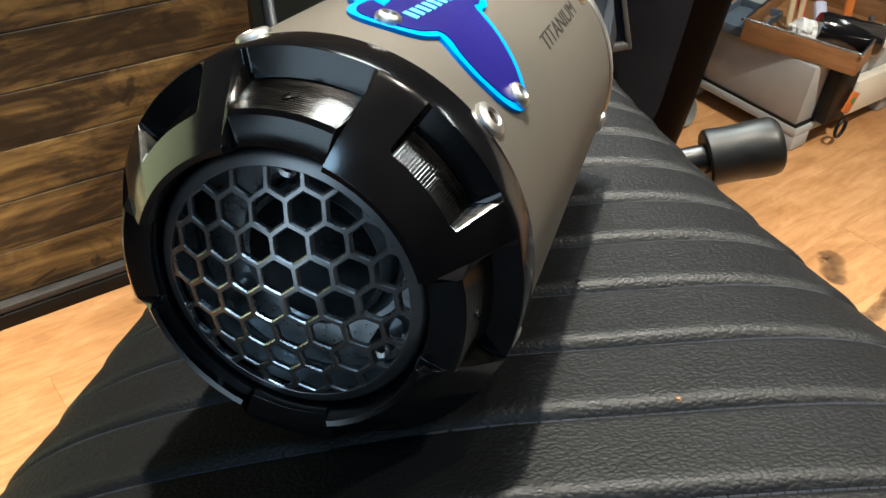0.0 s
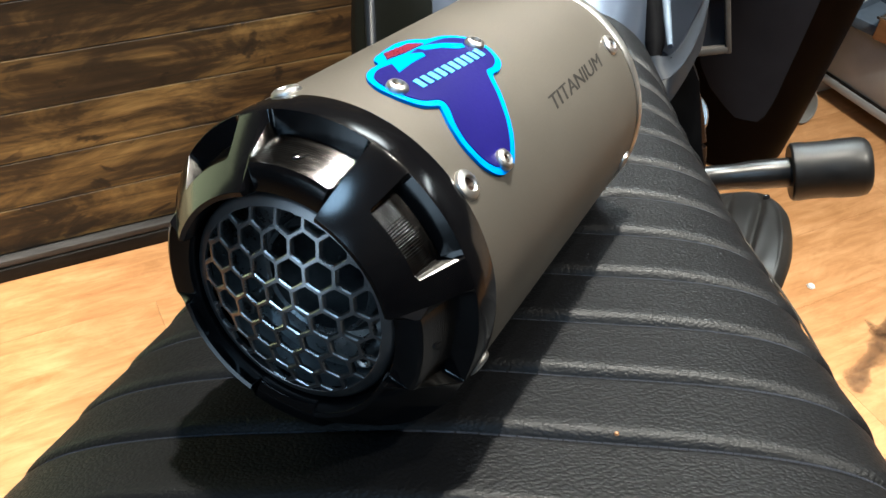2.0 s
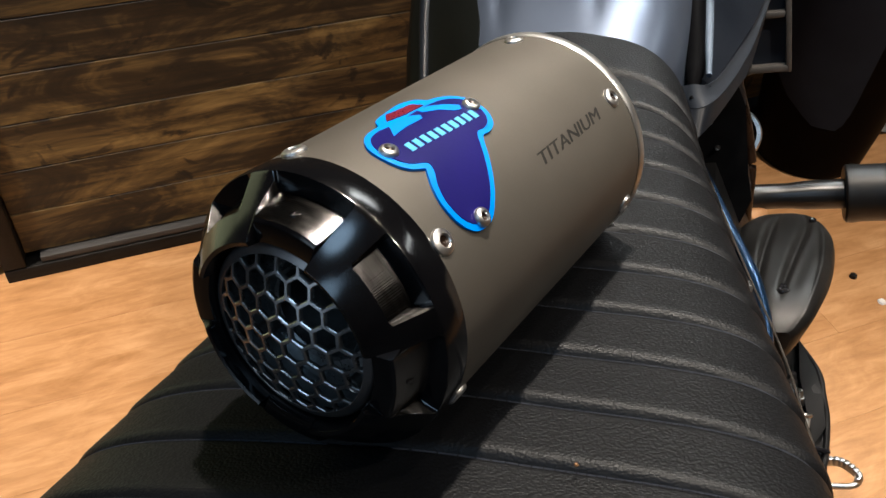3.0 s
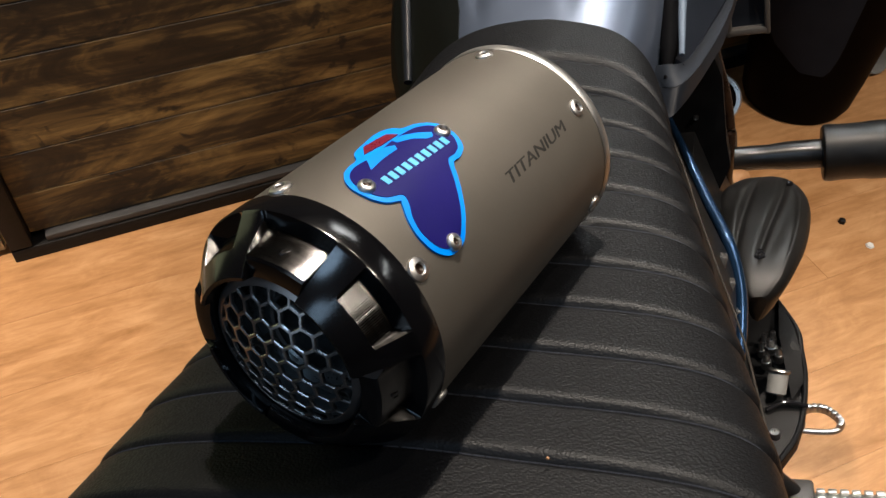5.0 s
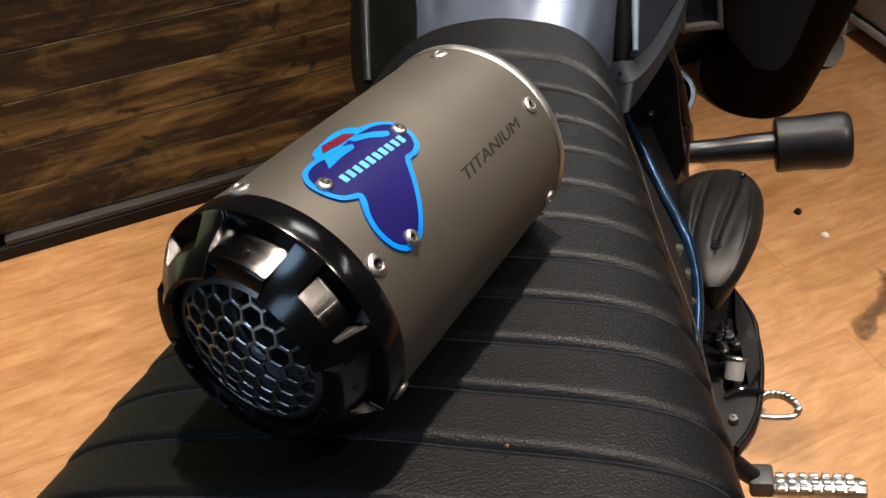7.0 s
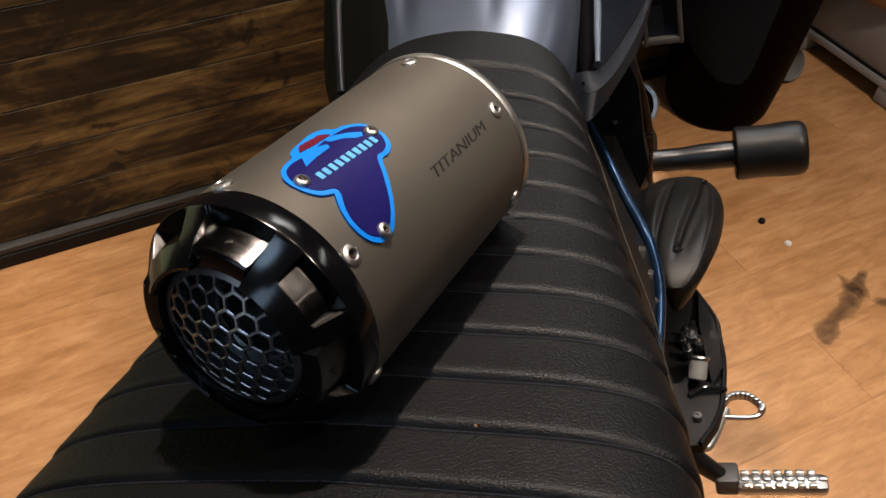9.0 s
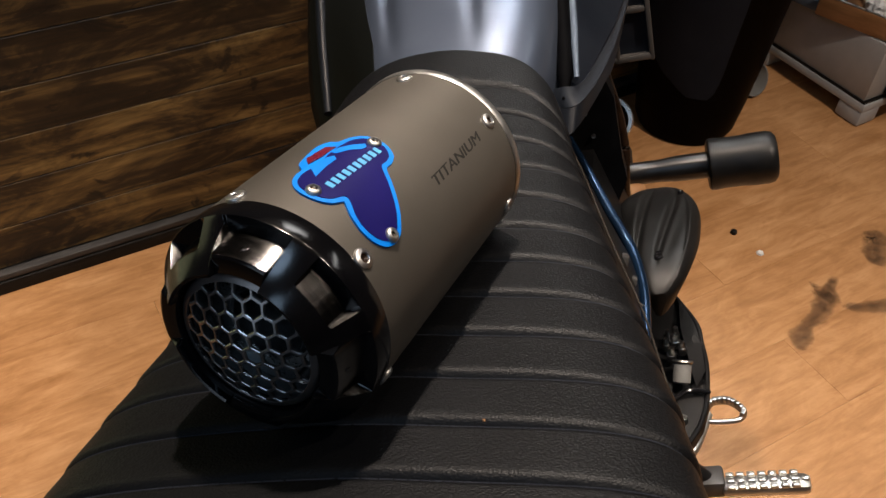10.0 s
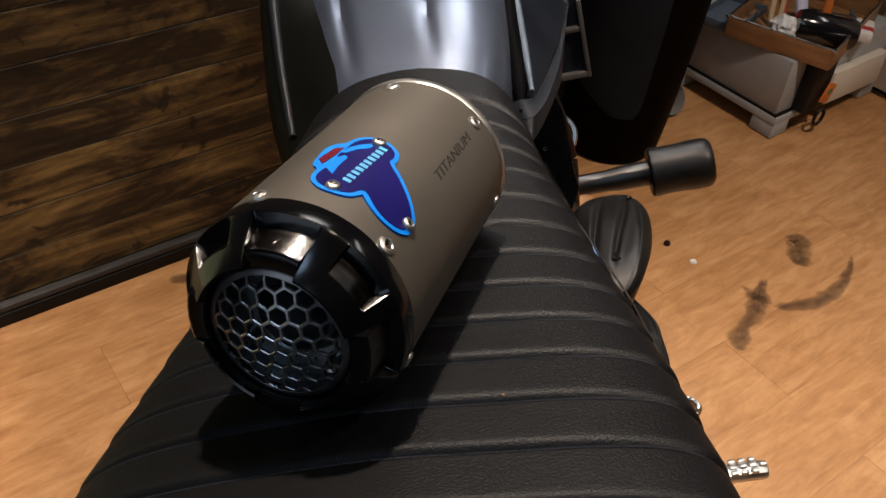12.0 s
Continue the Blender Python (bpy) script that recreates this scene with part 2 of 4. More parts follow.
mottled = node(stain_tree, "ShaderNodeTexNoise", [(coords(stain_tree), "Vector")], Scale=34.0, Detail=6.0, Roughness=0.7)
body = node(stain_tree, "ShaderNodeAttribute")
body.attribute_name = "soak"
soaked = node(stain_tree, "ShaderNodeMath", [(body.outputs["Fac"], 0), (mottled.outputs[0], 1)])
soaked.operation = "MULTIPLY"
stain_tree.links.new(ramp(stain_tree, soaked.outputs[0], [(0.20, grey(0.0)), (0.34, grey(0.34)), (0.60, grey(0.66))]), stain_tree.nodes["Principled BSDF"].inputs["Alpha"])
TAB_GREY = surface("dull_grey_tab", (0.040, 0.039, 0.038), (0.060, 0.058, 0.056), 40, (0.4, 0.6), 0.2, 0.1, 600)
PIPING = surface("brown_grey_piping", (0.022, 0.019, 0.016), (0.04, 0.035, 0.03), 60, (0.5, 0.7), 0.0, 0.1, 900, spec=0.12)
OLIVE_PANEL = surface("dark_olive_knee_panel", (0.0035, 0.004, 0.0034), (0.006, 0.0066, 0.0056), 12, (0.45, 0.55), 0.0, 0.05, 1200, spec=0.12)
HEAT_BROWN = surface("brown_black_tube", (0.012, 0.006, 0.003), (0.03, 0.014, 0.007), 40, (0.25, 0.4), 0.2, 0.05, 700)
# navy tone of a reflection on the planter, painted as colour
POT_REFLECTION = surface("navy_reflection_tint", (0.010, 0.0125, 0.019), (0.014, 0.017, 0.025), 8, (0.5, 0.6), 0.0, 0.1, 500, spec=0.03)
SIDE_PANEL = surface("dark_satin_side_panel", (0.0032, 0.0033, 0.0031), (0.0056, 0.0057, 0.0053), 30, (0.40, 0.50), 0.0, 0.04, 900, spec=0.2)
# darker copy of the fin's paint: the flank's shade is in the colour
FIN_SHADE = surface("shaded_fin_navy", (0.006, 0.0075, 0.011), (0.009, 0.011, 0.015), 20, (0.40, 0.5), 0.0, 0.03, 1200, spec=0.2)
COVER_BLACK = surface("matt_black_cover", (0.005, 0.0048, 0.0046), (0.0085, 0.0081, 0.0078), 35, (0.36, 0.48), 0.0, 0.10, 800, spec=0.22)
# lighter copy for the fin's lit ridge, toned down from the tank's paint
FIN_PAINT = surface("satin_dark_grey_fin", (0.020, 0.024, 0.032), (0.028, 0.033, 0.042), 20, (0.45, 0.55), 0.0, 0.03, 1200, spec=0.2)
# black tube; the blue highlight along it is put into the metal's colour
RAIL_BLUE_GLINT = surface("black_tube_blue_glint", (0.010, 0.028, 0.065), (0.013, 0.034, 0.078), 30, (0.2, 0.28), 0.7, 0.02, 700)
PLATE_BLACK = surface("matt_black_plate", (0.0025, 0.0025, 0.003), (0.005, 0.005, 0.0055), 40, (0.45, 0.6), 0.0, 0.1, 700, spec=0.12)
STRIP = surface("dull_grey_strip", (0.085, 0.11, 0.15), (0.11, 0.14, 0.185), 40, (0.45, 0.55), 0.1, 0.05, 900, spec=0.25)
SATIN_BLACK = surface("satin_black_stem", (0.006, 0.006, 0.0065), (0.010, 0.0098, 0.010), 40, (0.28, 0.32), 0.0, 0.0, 700, spec=0.36)
CREAM_OLIVE = surface("beige_painted_board", (0.40, 0.36, 0.21), (0.48, 0.43, 0.27), 7, (0.5, 0.65), 0.0, 0.1, 300)
CREAM = surface("cream_painted_board", (0.58, 0.54, 0.46), (0.66, 0.62, 0.54), 6, (0.5, 0.65), 0.0, 0.1, 300)
DIM_WHITE = surface("dim_white_plastic", (0.15, 0.15, 0.145), (0.22, 0.22, 0.21), 20, (0.5, 0.65), 0.0, 0.1, 300)
BAR_GREY = surface("grey_brown_painted_bar", (0.045, 0.042, 0.04), (0.07, 0.066, 0.062), 30, (0.35, 0.5), 0.2, 0.05, 700)
DEEP_BLACK = surface("deep_black_recess", (0.0015, 0.0015, 0.002), (0.003, 0.003, 0.0035), 40, (0.6, 0.7), 0.0, 0.05, 700, spec=0.02)


# ---- building helpers ----
def part(name, bm, mat, parent=None, label="", smooth=True):
    mesh = bpy.data.meshes.new(name)
    bm.normal_update()
    bm.to_mesh(mesh)
    bm.free()
    if smooth:
        mesh.shade_smooth()
        mesh.set_sharp_from_angle(angle=radians(35))
    mesh.materials.append(mat)
    ob = new(name, mesh)
    if parent:
        ob.parent = parent
    if label:
        tagged(ob, label)
    return ob


def thing(name, matrix, label, category, group="", kind=""):
    ob = new(name)
    ob.matrix_world = matrix
    ob.empty_display_size = 0.05
    return tagged(ob, label, category, group, kind)


def add_box(bm, centre, size, bevel=0.0, turn=None):
    m = Matrix.Translation(centre) @ (turn or Matrix()) @ Matrix.Diagonal((*size, 1))
    made = bmesh.ops.create_cube(bm, size=1, matrix=m)["verts"]
    if bevel:
        edges = list({e for v in made for e in v.link_edges})
        bmesh.ops.bevel(bm, geom=edges, offset=bevel, segments=2, affect="EDGES", profile=0.5)
    return bm


def box(centre, size, bevel=0.0, turn=None):
    return add_box(bmesh.new(), centre, size, bevel, turn)


def loft(bm, rings, close=True, caps=(True, True)):
    """Skin a row of rings of points, each with the same count."""
    rows = [[bm.verts.new(p) for p in ring] for ring in rings]
    n = len(rows[0])
    for a, b in zip(rows, rows[1:]):
        for i in range(n if close else n - 1):
            j = (i + 1) % n
            bm.faces.new((a[i], a[j], b[j], b[i]))
    if caps[0] and close:
        bm.faces.new(rows[0][::-1])
    if caps[1] and close:
        bm.faces.new(rows[-1])
    return bm


def lathe(profile, steps=48, axis="Z", bm=None, close_ends=True):
    """A body of revolution from (radius, height) pairs, round the z or the y axis."""
    bm = bm or bmesh.new()
    rings = []
    for r, h in profile:
        ring = []
        for i in range(steps):
            a = 2 * math.pi * i / steps
            c, s = r * math.cos(a), r * math.sin(a)
            ring.append((c, s, h) if axis == "Z" else (c, h, s))
        rings.append(ring)
    return loft(bm, rings, True, (close_ends, close_ends))


def spline(points, steps):
    """A smooth line through points."""
    pts = [Vector(p) for p in points]
    pts = [2 * pts[0] - pts[1], *pts, 2 * pts[-1] - pts[-2]]
    out = []
    for a, b, c, d in zip(pts, pts[1:], pts[2:], pts[3:]):
        for k in range(steps):
            t = k / steps
            out.append(0.5 * (2 * b + (c - a) * t + (2 * a - 5 * b + 4 * c - d) * t * t + (3 * b - a - 3 * c + d) * t ** 3))
    out.append(pts[-2])
    return out


def sweep(points, radius, steps=8, sides=14, bm=None, squash=1.0, up=(0, 0, 1)):
    """A tube along a smooth line; radius: a number or one for each point."""
    bm = bm or bmesh.new()
    line = spline(points, steps)
    radii = list(radius) if isinstance(radius, (list, tuple)) else [radius] * len(points)
    rings = []
    for k, p in enumerate(line):
        way = (line[min(k + 1, len(line) - 1)] - line[max(k - 1, 0)]).normalized()
        side = way.cross(Vector(up)).normalized()
        high = side.cross(way)
        f = k / steps
        i = min(int(f), len(radii) - 2)
        r = radii[i] + (radii[i + 1] - radii[i]) * (f - i)
        rings.append([p + side * (r * math.cos(a)) + high * (r * squash * math.sin(a)) for a in [2 * math.pi * j / sides for j in range(sides)]])
    return loft(bm, rings)


# ---- the room ----
floor = thing("floor", ROOM, "honey-coloured wooden floorboards with scuffs and dark stains", "floor", kind="structure")
part("subfloor", box((0.4, 1.4, -0.03), (5.2, 5.6, 0.04)), BLACK_WOOD, floor)
BOARD = (0.92, 0.145)


def board_mesh(name, length, width, thick, bevel, mat):
    bm = box((0, 0, -thick / 2), (length, width, thick))
    bmesh.ops.bevel(bm, geom=[e for e in bm.edges if all(v.co.z > -0.001 for v in e.verts)], offset=bevel, segments=1, affect="EDGES")
    mesh = bpy.data.meshes.new(name)
    bm.to_mesh(mesh)
    bm.free()
    mesh.materials.append(mat)
    return mesh


walls = thing("wall_room", ROOM, "dark painted walls of the workshop room", "wall", kind="structure")
for centre, size in (((0.4, -1.45, 1.3), (5.4, 0.1, 2.7)), ((0.4, 4.25, 1.3), (5.4, 0.1, 2.7)), ((-2.25, 1.4, 1.3), (0.1, 5.6, 2.7)), ((3.05, 1.4, 1.3), (0.1, 5.6, 2.7))):
    part("wall_face", box(centre, size), DARK_WALL, walls)
ceiling = tagged(part("ceiling", box((0.4, 1.4, 2.68), (5.4, 5.8, 0.06)), DARK_WALL), "dark ceiling over the workshop", "ceiling", kind="structure")
ceiling.matrix_world = ROOM

# plank screen with its black frame
screen = thing("plank_screen", ROOM, "dark stained pine plank screen in a black floor-standing frame", "screen")
SCREEN_X0, SCREEN_X1, SCREEN_TOP = -0.335, 1.5, 1.25
part("back_board", box(((SCREEN_X0 + SCREEN_X1) / 2, -0.035, SCREEN_TOP / 2 + 0.01), (SCREEN_X1 - SCREEN_X0 - 0.06, 0.02, SCREEN_TOP - 0.06)), BLACK_WOOD, screen)
part("frame_rail", box(((SCREEN_X0 + SCREEN_X1) / 2, -0.012, 0.013), (SCREEN_X1 - SCREEN_X0, 0.05, 0.026), 0.002), BLACK_WOOD, screen)
part("ledge", box(((SCREEN_X0 + SCREEN_X1) / 2 + 0.02, -0.008, 0.034), (SCREEN_X1 - SCREEN_X0 - 0.08, 0.036, 0.012), 0.002), GREY_EDGE, screen)
part("frame_post", box((SCREEN_X0 + 0.018, -0.012, 0.028 + (SCREEN_TOP - 0.028) / 2), (0.036, 0.05, SCREEN_TOP - 0.028), 0.002), BLACK_WOOD, screen)

# ---- motorcycle ----
bike = thing("motorcycle", BIKE, "grey motorcycle with a ribbed black leather seat leaning on its stand", "motorcycle")
PITCH, FIRST = 0.0336, -0.0490
SEAT_U = 0.008


def seat_half(v):
    return float(np.interp(v, [-0.30, -0.15, -0.06, 0.02, 0.09, 0.16, 0.24, 0.30, 0.38, 0.42], [0.182, 0.180, 0.174, 0.163, 0.149, 0.133, 0.117, 0.106, 0.093, 0.083]))


def seat_line(v):
    return 0.35 * max(0.0, v - 0.02) ** 2


CAN_IN_BIKE = BIKE.inverted() @ CAN


def seat_point(v, q, puff):
    """A point of the seat's cover: v ahead, q from -1 to 1 across, puff the height of the padding there."""
    a = q * math.pi / 2
    n = 2 / 3.4
    x = math.copysign(abs(math.sin(a)) ** n, q)
    drop = 0.058 * (1 - abs(math.cos(a)) ** n)
    # the padding has sagged towards the bike's right edge
    if x > 0:
        drop += 0.0075 * (1 - math.exp(-(x / 0.35) ** 2)) * (1 - 0.6 * x ** 6)
    half = seat_half(v)
    v -= max(0.0, v - 0.22) / 0.15 * (0.042 * x ** 4 if x > 0 else 0.052 * abs(x) ** 3)
    middle = SEAT_U + 0.006 * min(1.0, max(0.0, (v - 0.24) / 0.10))
    p = Vector((middle + x * (half + puff * abs(x) ** 3), v, seat_line(v) - drop + puff * (1 - abs(x) ** 4)))
    # the leather gives way under the silencer
    local = CAN_IN_BIKE.inverted() @ p
    if -0.03 < local.y < 0.17:
        r = math.hypot(local.x, local.z)
        if local.z < 0 and r < 0.0575:
            p.z -= (math.sqrt(max(0.0, 0.0575 ** 2 - local.x ** 2)) + local.z) * 1.02
    return p


seat = part("seat", loft(bmesh.new(), [[tuple(seat_point(v, q, -0.004) + Vector((0, 0, -0.002))) for q in np.linspace(-0.97, 0.97, 41)] for v in np.linspace(-0.285, 0.366, 40)], close=False), LEATHER, bike, "black ribbed leather seat with stitched seams")
seams = [FIRST + PITCH * k for k in range(-7, 12)] + [0.370]
for v0, v1 in zip(seams, seams[1:]):
    rows = []
    for f in (0, 0.010, 0.022, 0.04, 0.06, 0.085, 0.11, 0.14, 0.18, 0.26, 0.36, 0.5, 0.64, 0.76, 0.86, 0.90, 0.93, 0.96, 0.985, 1):
        puff = 0.0042 * (1 - max(0.0, 1 - f / 0.20) ** 2.6) * (1 - 0.5 * f) * (1 - max(0.0, (f - 0.93) / 0.07) ** 2)
        rows.append([seat_point(v0 + (v1 - v0) * f, q, puff) for q in np.linspace(-1, 1, 65)])
    part("pleat", loft(bmesh.new(), rows, close=False), LEATHER, seat)

# stitching along the seams
for v0 in seams[3:-1]:
    bm = bmesh.new()
    qs = np.linspace(-0.86, 0.86, 120)
    for q0, q1 in zip(qs[:-1], qs[1:]):
        a = seat_point(v0 + 0.0003, q0 + (q1 - q0) * 0.05, 0.0004)
        b = seat_point(v0 + 0.0003, q1 - (q1 - q0) * 0.05, 0.0004)
        way = (b - a)
        side = way.cross(Vector((0, 0, 1))).normalized() * 0.00035
        up = Vector((0, 0, 0.0006))
        loft(bm, [[a - side, a + up, a + side], [b - side, b + up, b + side]])
    part("stitching", bm, THREAD, seat, "row of dark thread stitches")

# ---- silencer ----
can = thing("silencer", CAN, "titanium exhaust silencer with black end cap lying on seat", "silencer")


def can_radius(s):
    return 0.0563 - 0.0014 * s / 0.16


def on_can(angle, s, lift=0.0):
    r = can_radius(s) + lift
    angle += radians(1.5)
    return Vector((r * math.cos(angle), s, r * math.sin(angle)))


part("sleeve", lathe([(0.0550, -0.0045)] + [(can_radius(s), s) for s in (-0.0040, 0.0, 0.04, 0.08, 0.12, 0.155)] + [(0.0515, 0.155), (0.0515, -0.0045)], 128, "Y", close_ends=False), TITANIUM, can, "bead-blasted titanium sleeve")
part("front_band", lathe([(0.0551, 0.1552), (0.0557, 0.1562), (0.0557, 0.1602), (0.0546, 0.1618), (0.050, 0.1618), (0.050, 0.1552)], 128, "Y", close_ends=False), ALUMINIUM, can, "bright bare metal band")
part("front_cone", lathe([(0.050, 0.1600), (0.0495, 0.164), (0.030, 0.172), (0.0270, 0.190), (0.0255, 0.190), (0.0285, 0.171), (0.048, 0.162)], 64, "Y", close_ends=False), TITANIUM, can)

# end cap: a bevelled ring, four open notches and four closed windows cut into it
LAND = [(0.0530, -0.0040), (0.0564, -0.0040), (0.0567, -0.0050), (0.0567, -0.0158), (0.0563, -0.0170), (0.0555, -0.0182), (0.0472, -0.0284), (0.0412, -0.0345), (0.0388, -0.0366), (0.0372, -0.0362), (0.0368, -0.0330), (0.0366, -0.0250)]
WINDOW = LAND[:5] + [(0.0490, -0.0176), (0.0466, -0.0290)] + LAND[7:]
NOTCH = LAND[:4] + [(0.0564, -0.0168), (0.0490, -0.0174), (0.0462, -0.0320), (0.0450, -0.0328), (0.0395, -0.0328), (0.0374, -0.0326), (0.0368, -0.0310), (0.0366, -0.0250)]
FLOOR_ROW = 5
# the cutter leaves fine grooves: round the cap in the notches, along it in the windows
CUTS, STROKE, CUT_DEPTH = 17, 1.05, 0.00008


def mix(a, b, t):
    return [(x0 + (x1 - x0) * t, y0 + (y1 - y0) * t) for (x0, y0), (x1, y1) in zip(a, b)]


def cap_profile(deg):
    d = (deg - 47.0) % 90.0
    if d > 45:
        d -= 90
    if -25 <= d <= 28:
        # a land, with its window
        if -15.0 < d < 14.5:
            t = min(1.0, (d + 15.0) / 2.4, (14.5 - d) / 1.4)
            return mix(LAND, WINDOW, max(0.0, t)), t >= 0.0
        return LAND, False
    inside = (d - 28) if d > 0 else (-25 - d)
    t = min(1.0, inside / (1.2 if d > 0 else 2.6))
    return mix(LAND, NOTCH, t), True


angles = sorted(set(np.round(np.concatenate([np.arange(0, 360, 1.0), np.array([47 + 90 * k + e for k in range(4) for e in (-27.6, -26.2, -25, -24.9, -15, -14.9, -13.8, -12.6, 13.1, 14.4, 14.5, 28, 28.1, 29.2)]) % 360]), 3)))
profiles = [cap_profile(a) for a in angles]
cap_bm, pocket_bms = bmesh.new(), {}
grid = [[(r * math.cos(radians(a)), s, r * math.sin(radians(a))) for r, s in prof] for a, (prof, _) in zip(angles, profiles)]
cap_verts = [[cap_bm.verts.new(p) for p in col] for col in grid]
for i in range(len(angles)):
    j = (i + 1) % len(angles)
    for k in range(len(LAND) - 1):
        pocket = k == FLOOR_ROW and profiles[i][1] and profiles[j][1]
        if pocket:
            turn = (angles[i] - 47 + 25) % 360
            key = (int(turn // 90), turn % 90 < 53)
            bm = pocket_bms.setdefault(key, bmesh.new())
            if key[1]:
                # the windows are cut in short strokes along the can
                steps = max(1, math.ceil((angles[j] - angles[i]) % 360 / 0.26))
                strokes = []
                for n in range(steps + 1):
                    f = ((angles[i] + ((angles[j] - angles[i]) % 360) * n / steps - 47 + 90) % 90 / STROKE) % 1.0
                    ends = [Vector(grid[i][m]).lerp(Vector(grid[j][m]), n / steps) for m in (k, k + 1)]
                    strokes.append([bm.verts.new(p - Vector((p.x, 0, p.z)).normalized() * (4 * f * (1 - f) * CUT_DEPTH)) for p in ends])
                for one, two in zip(strokes, strokes[1:]):
                    bm.faces.new((one[0], two[0], two[1], one[1]))
                continue
            sides = []
            for col in (grid[i], grid[j]):
                top, end = Vector(col[k]), Vector(col[k + 1])
                out = Vector((top.x, 0, top.z)).normalized()
                line = []
                for n in range(4 * CUTS + 1):
                    f = n % 4 / 4
                    line.append(bm.verts.new(top.lerp(end, n / (4 * CUTS)) - out * (4 * f * (1 - f) * CUT_DEPTH)))
                sides.append(line)
            for n in range(4 * CUTS):
                bm.faces.new((sides[0][n], sides[1][n], sides[1][n + 1], sides[0][n + 1]))
        else:
            cap_bm.faces.new((cap_verts[i][k], cap_verts[j][k], cap_verts[j][k + 1], cap_verts[i][k + 1]))
bmesh.ops.delete(cap_bm, geom=[v for v in cap_bm.verts if not v.link_faces], context="VERTS")
end_cap = part("end_cap", cap_bm, BLACK_ANODISED, can, "black anodised end cap with machined pockets")
worn_edge = end_cap.modifiers.new("worn_edge", "BEVEL")
worn_edge.width, worn_edge.segments, worn_edge.limit_method, worn_edge.angle_limit = 0.00045, 2, "ANGLE", radians(32)
for bm in pocket_bms.values():
    bmesh.ops.remove_doubles(bm, verts=bm.verts, dist=1e-6)
    part("pocket_floor", bm, MACHINED, end_cap, "bare machined pocket floor")
# drilled countersinks in the notches
for deg in (93, 3, 183, 273):
    a = radians(deg)
    m = Matrix.Translation((0.0468 * math.cos(a), -0.0245, 0.0468 * math.sin(a))) @ Matrix.Rotation(-a + math.pi / 2, 4, "Y") @ Matrix.Rotation(radians(62), 4, "Z") @ Matrix.Diagonal((1.9, 0.8, 1.0, 1.0))
    ob = part("countersink", lathe([(0.0005, 0.0002), (0.0011, 0.0003), (0.0014, 0.0010), (0.0018, 0.0008), (0.0018, -0.0005)], 12, "Z"), BLACK_ANODISED, end_cap)
    ob.matrix_basis = m

# honeycomb grille
CELL, BAR, TURN = 0.00924, 0.00080, radians(14.0)


def dome(x, z):
    r = math.hypot(x, z)
    return -0.0300 - 0.0073 * (1 - min(1.0, r / 0.0355) ** 2)


grille_bm = bmesh.new()
side = CELL / math.sqrt(3)
for row in range(-8, 6):
    for col in range(-6, 9):
        cx, cz = (col + 0.5 * (row % 2)) * CELL, row * side * 1.5
        cx, cz = cx * math.cos(TURN) - cz * math.sin(TURN) - 0.0154, cz * math.cos(TURN) + cx * math.sin(TURN) + 0.0103
        if math.hypot(cx, cz) > 0.0410:
            continue
        outer, shelf, inner = [], [], []
        for k in range(24):
            a = radians(k * 15 + 30) + TURN
            f = (k * 15) % 60
            reach = math.cos(radians(30)) / math.cos(radians(f - 30))
            soft = reach if abs(f - 30) < 20 else reach * (1 - 0.02 * (abs(f - 30) - 20) / 10)
            outer.append((cx + side * reach * math.cos(a), cz + side * reach * math.sin(a)))
            shelf.append((cx + (side - BAR * 1.1547 + 0.00040) * soft * math.cos(a), cz + (side - BAR * 1.1547 + 0.00040) * soft * math.sin(a)))
            inner.append((cx + (side - BAR * 1.1547) * soft * math.cos(a), cz + (side - BAR * 1.1547) * soft * math.sin(a)))

        def clamp(p, limit):
            r = math.hypot(*p)
            return p if r <= limit else (p[0] * limit / r, p[1] * limit / r)

        outer = [clamp(p, 0.0345) for p in outer]
        shelf = [clamp(p, 0.0342) for p in shelf]
        inner = [clamp(p, 0.0340) for p in inner]
        tops = [grille_bm.verts.new((x, dome(x, z), z)) for x, z in outer]
        flats = [grille_bm.verts.new((x, dome(x, z), z)) for x, z in shelf]
        holes = [grille_bm.verts.new((x, dome(x, z) + 0.00040, z)) for x, z in inner]
        lows = [grille_bm.verts.new((x, dome(x, z) + 0.0016, z)) for x, z in inner]
        for k in range(24):
            n = (k + 1) % 24
            grille_bm.faces.new((tops[k], tops[n], flats[n], flats[k]))
            grille_bm.faces.new((flats[k], flats[n], holes[n], holes[k])).material_index = 1
            grille_bm.faces.new((holes[k], holes[n], lows[n], lows[k])).material_index = 1
bmesh.ops.dissolve_degenerate(grille_bm, dist=1e-6, edges=grille_bm.edges)
bmesh.ops.recalc_face_normals(grille_bm, faces=grille_bm.faces)
grille = part("grille", grille_bm, GRILLE, can, "dark grey honeycomb grille with bright cut edges")
grille.data.materials.append(CUT_EDGE)
part("rim_plate", lathe([(r, dome(r, 0) + y) for r, y in ((0.0321, 0.0014), (0.0321, 0.0), (0.0323, -0.0002), (0.0330, -0.0002), (0.0338, -0.0002), (0.0346, -0.0002), (0.0352, -0.0001), (0.0356, 0.0003), (0.0358, 0.0010), (0.0358, 0.0036))], 128, "Y", close_ends=False), GRILLE, grille, "plain dark rim of the grille")
part("grille_rim", lathe([(0.0345, -0.0284), (0.0348, -0.0286), (0.0356, -0.0284), (0.0363, -0.0276), (0.0366, -0.0262), (0.0340, -0.0262)], 96, "Y", close_ends=False), BLACK_ANODISED, can)

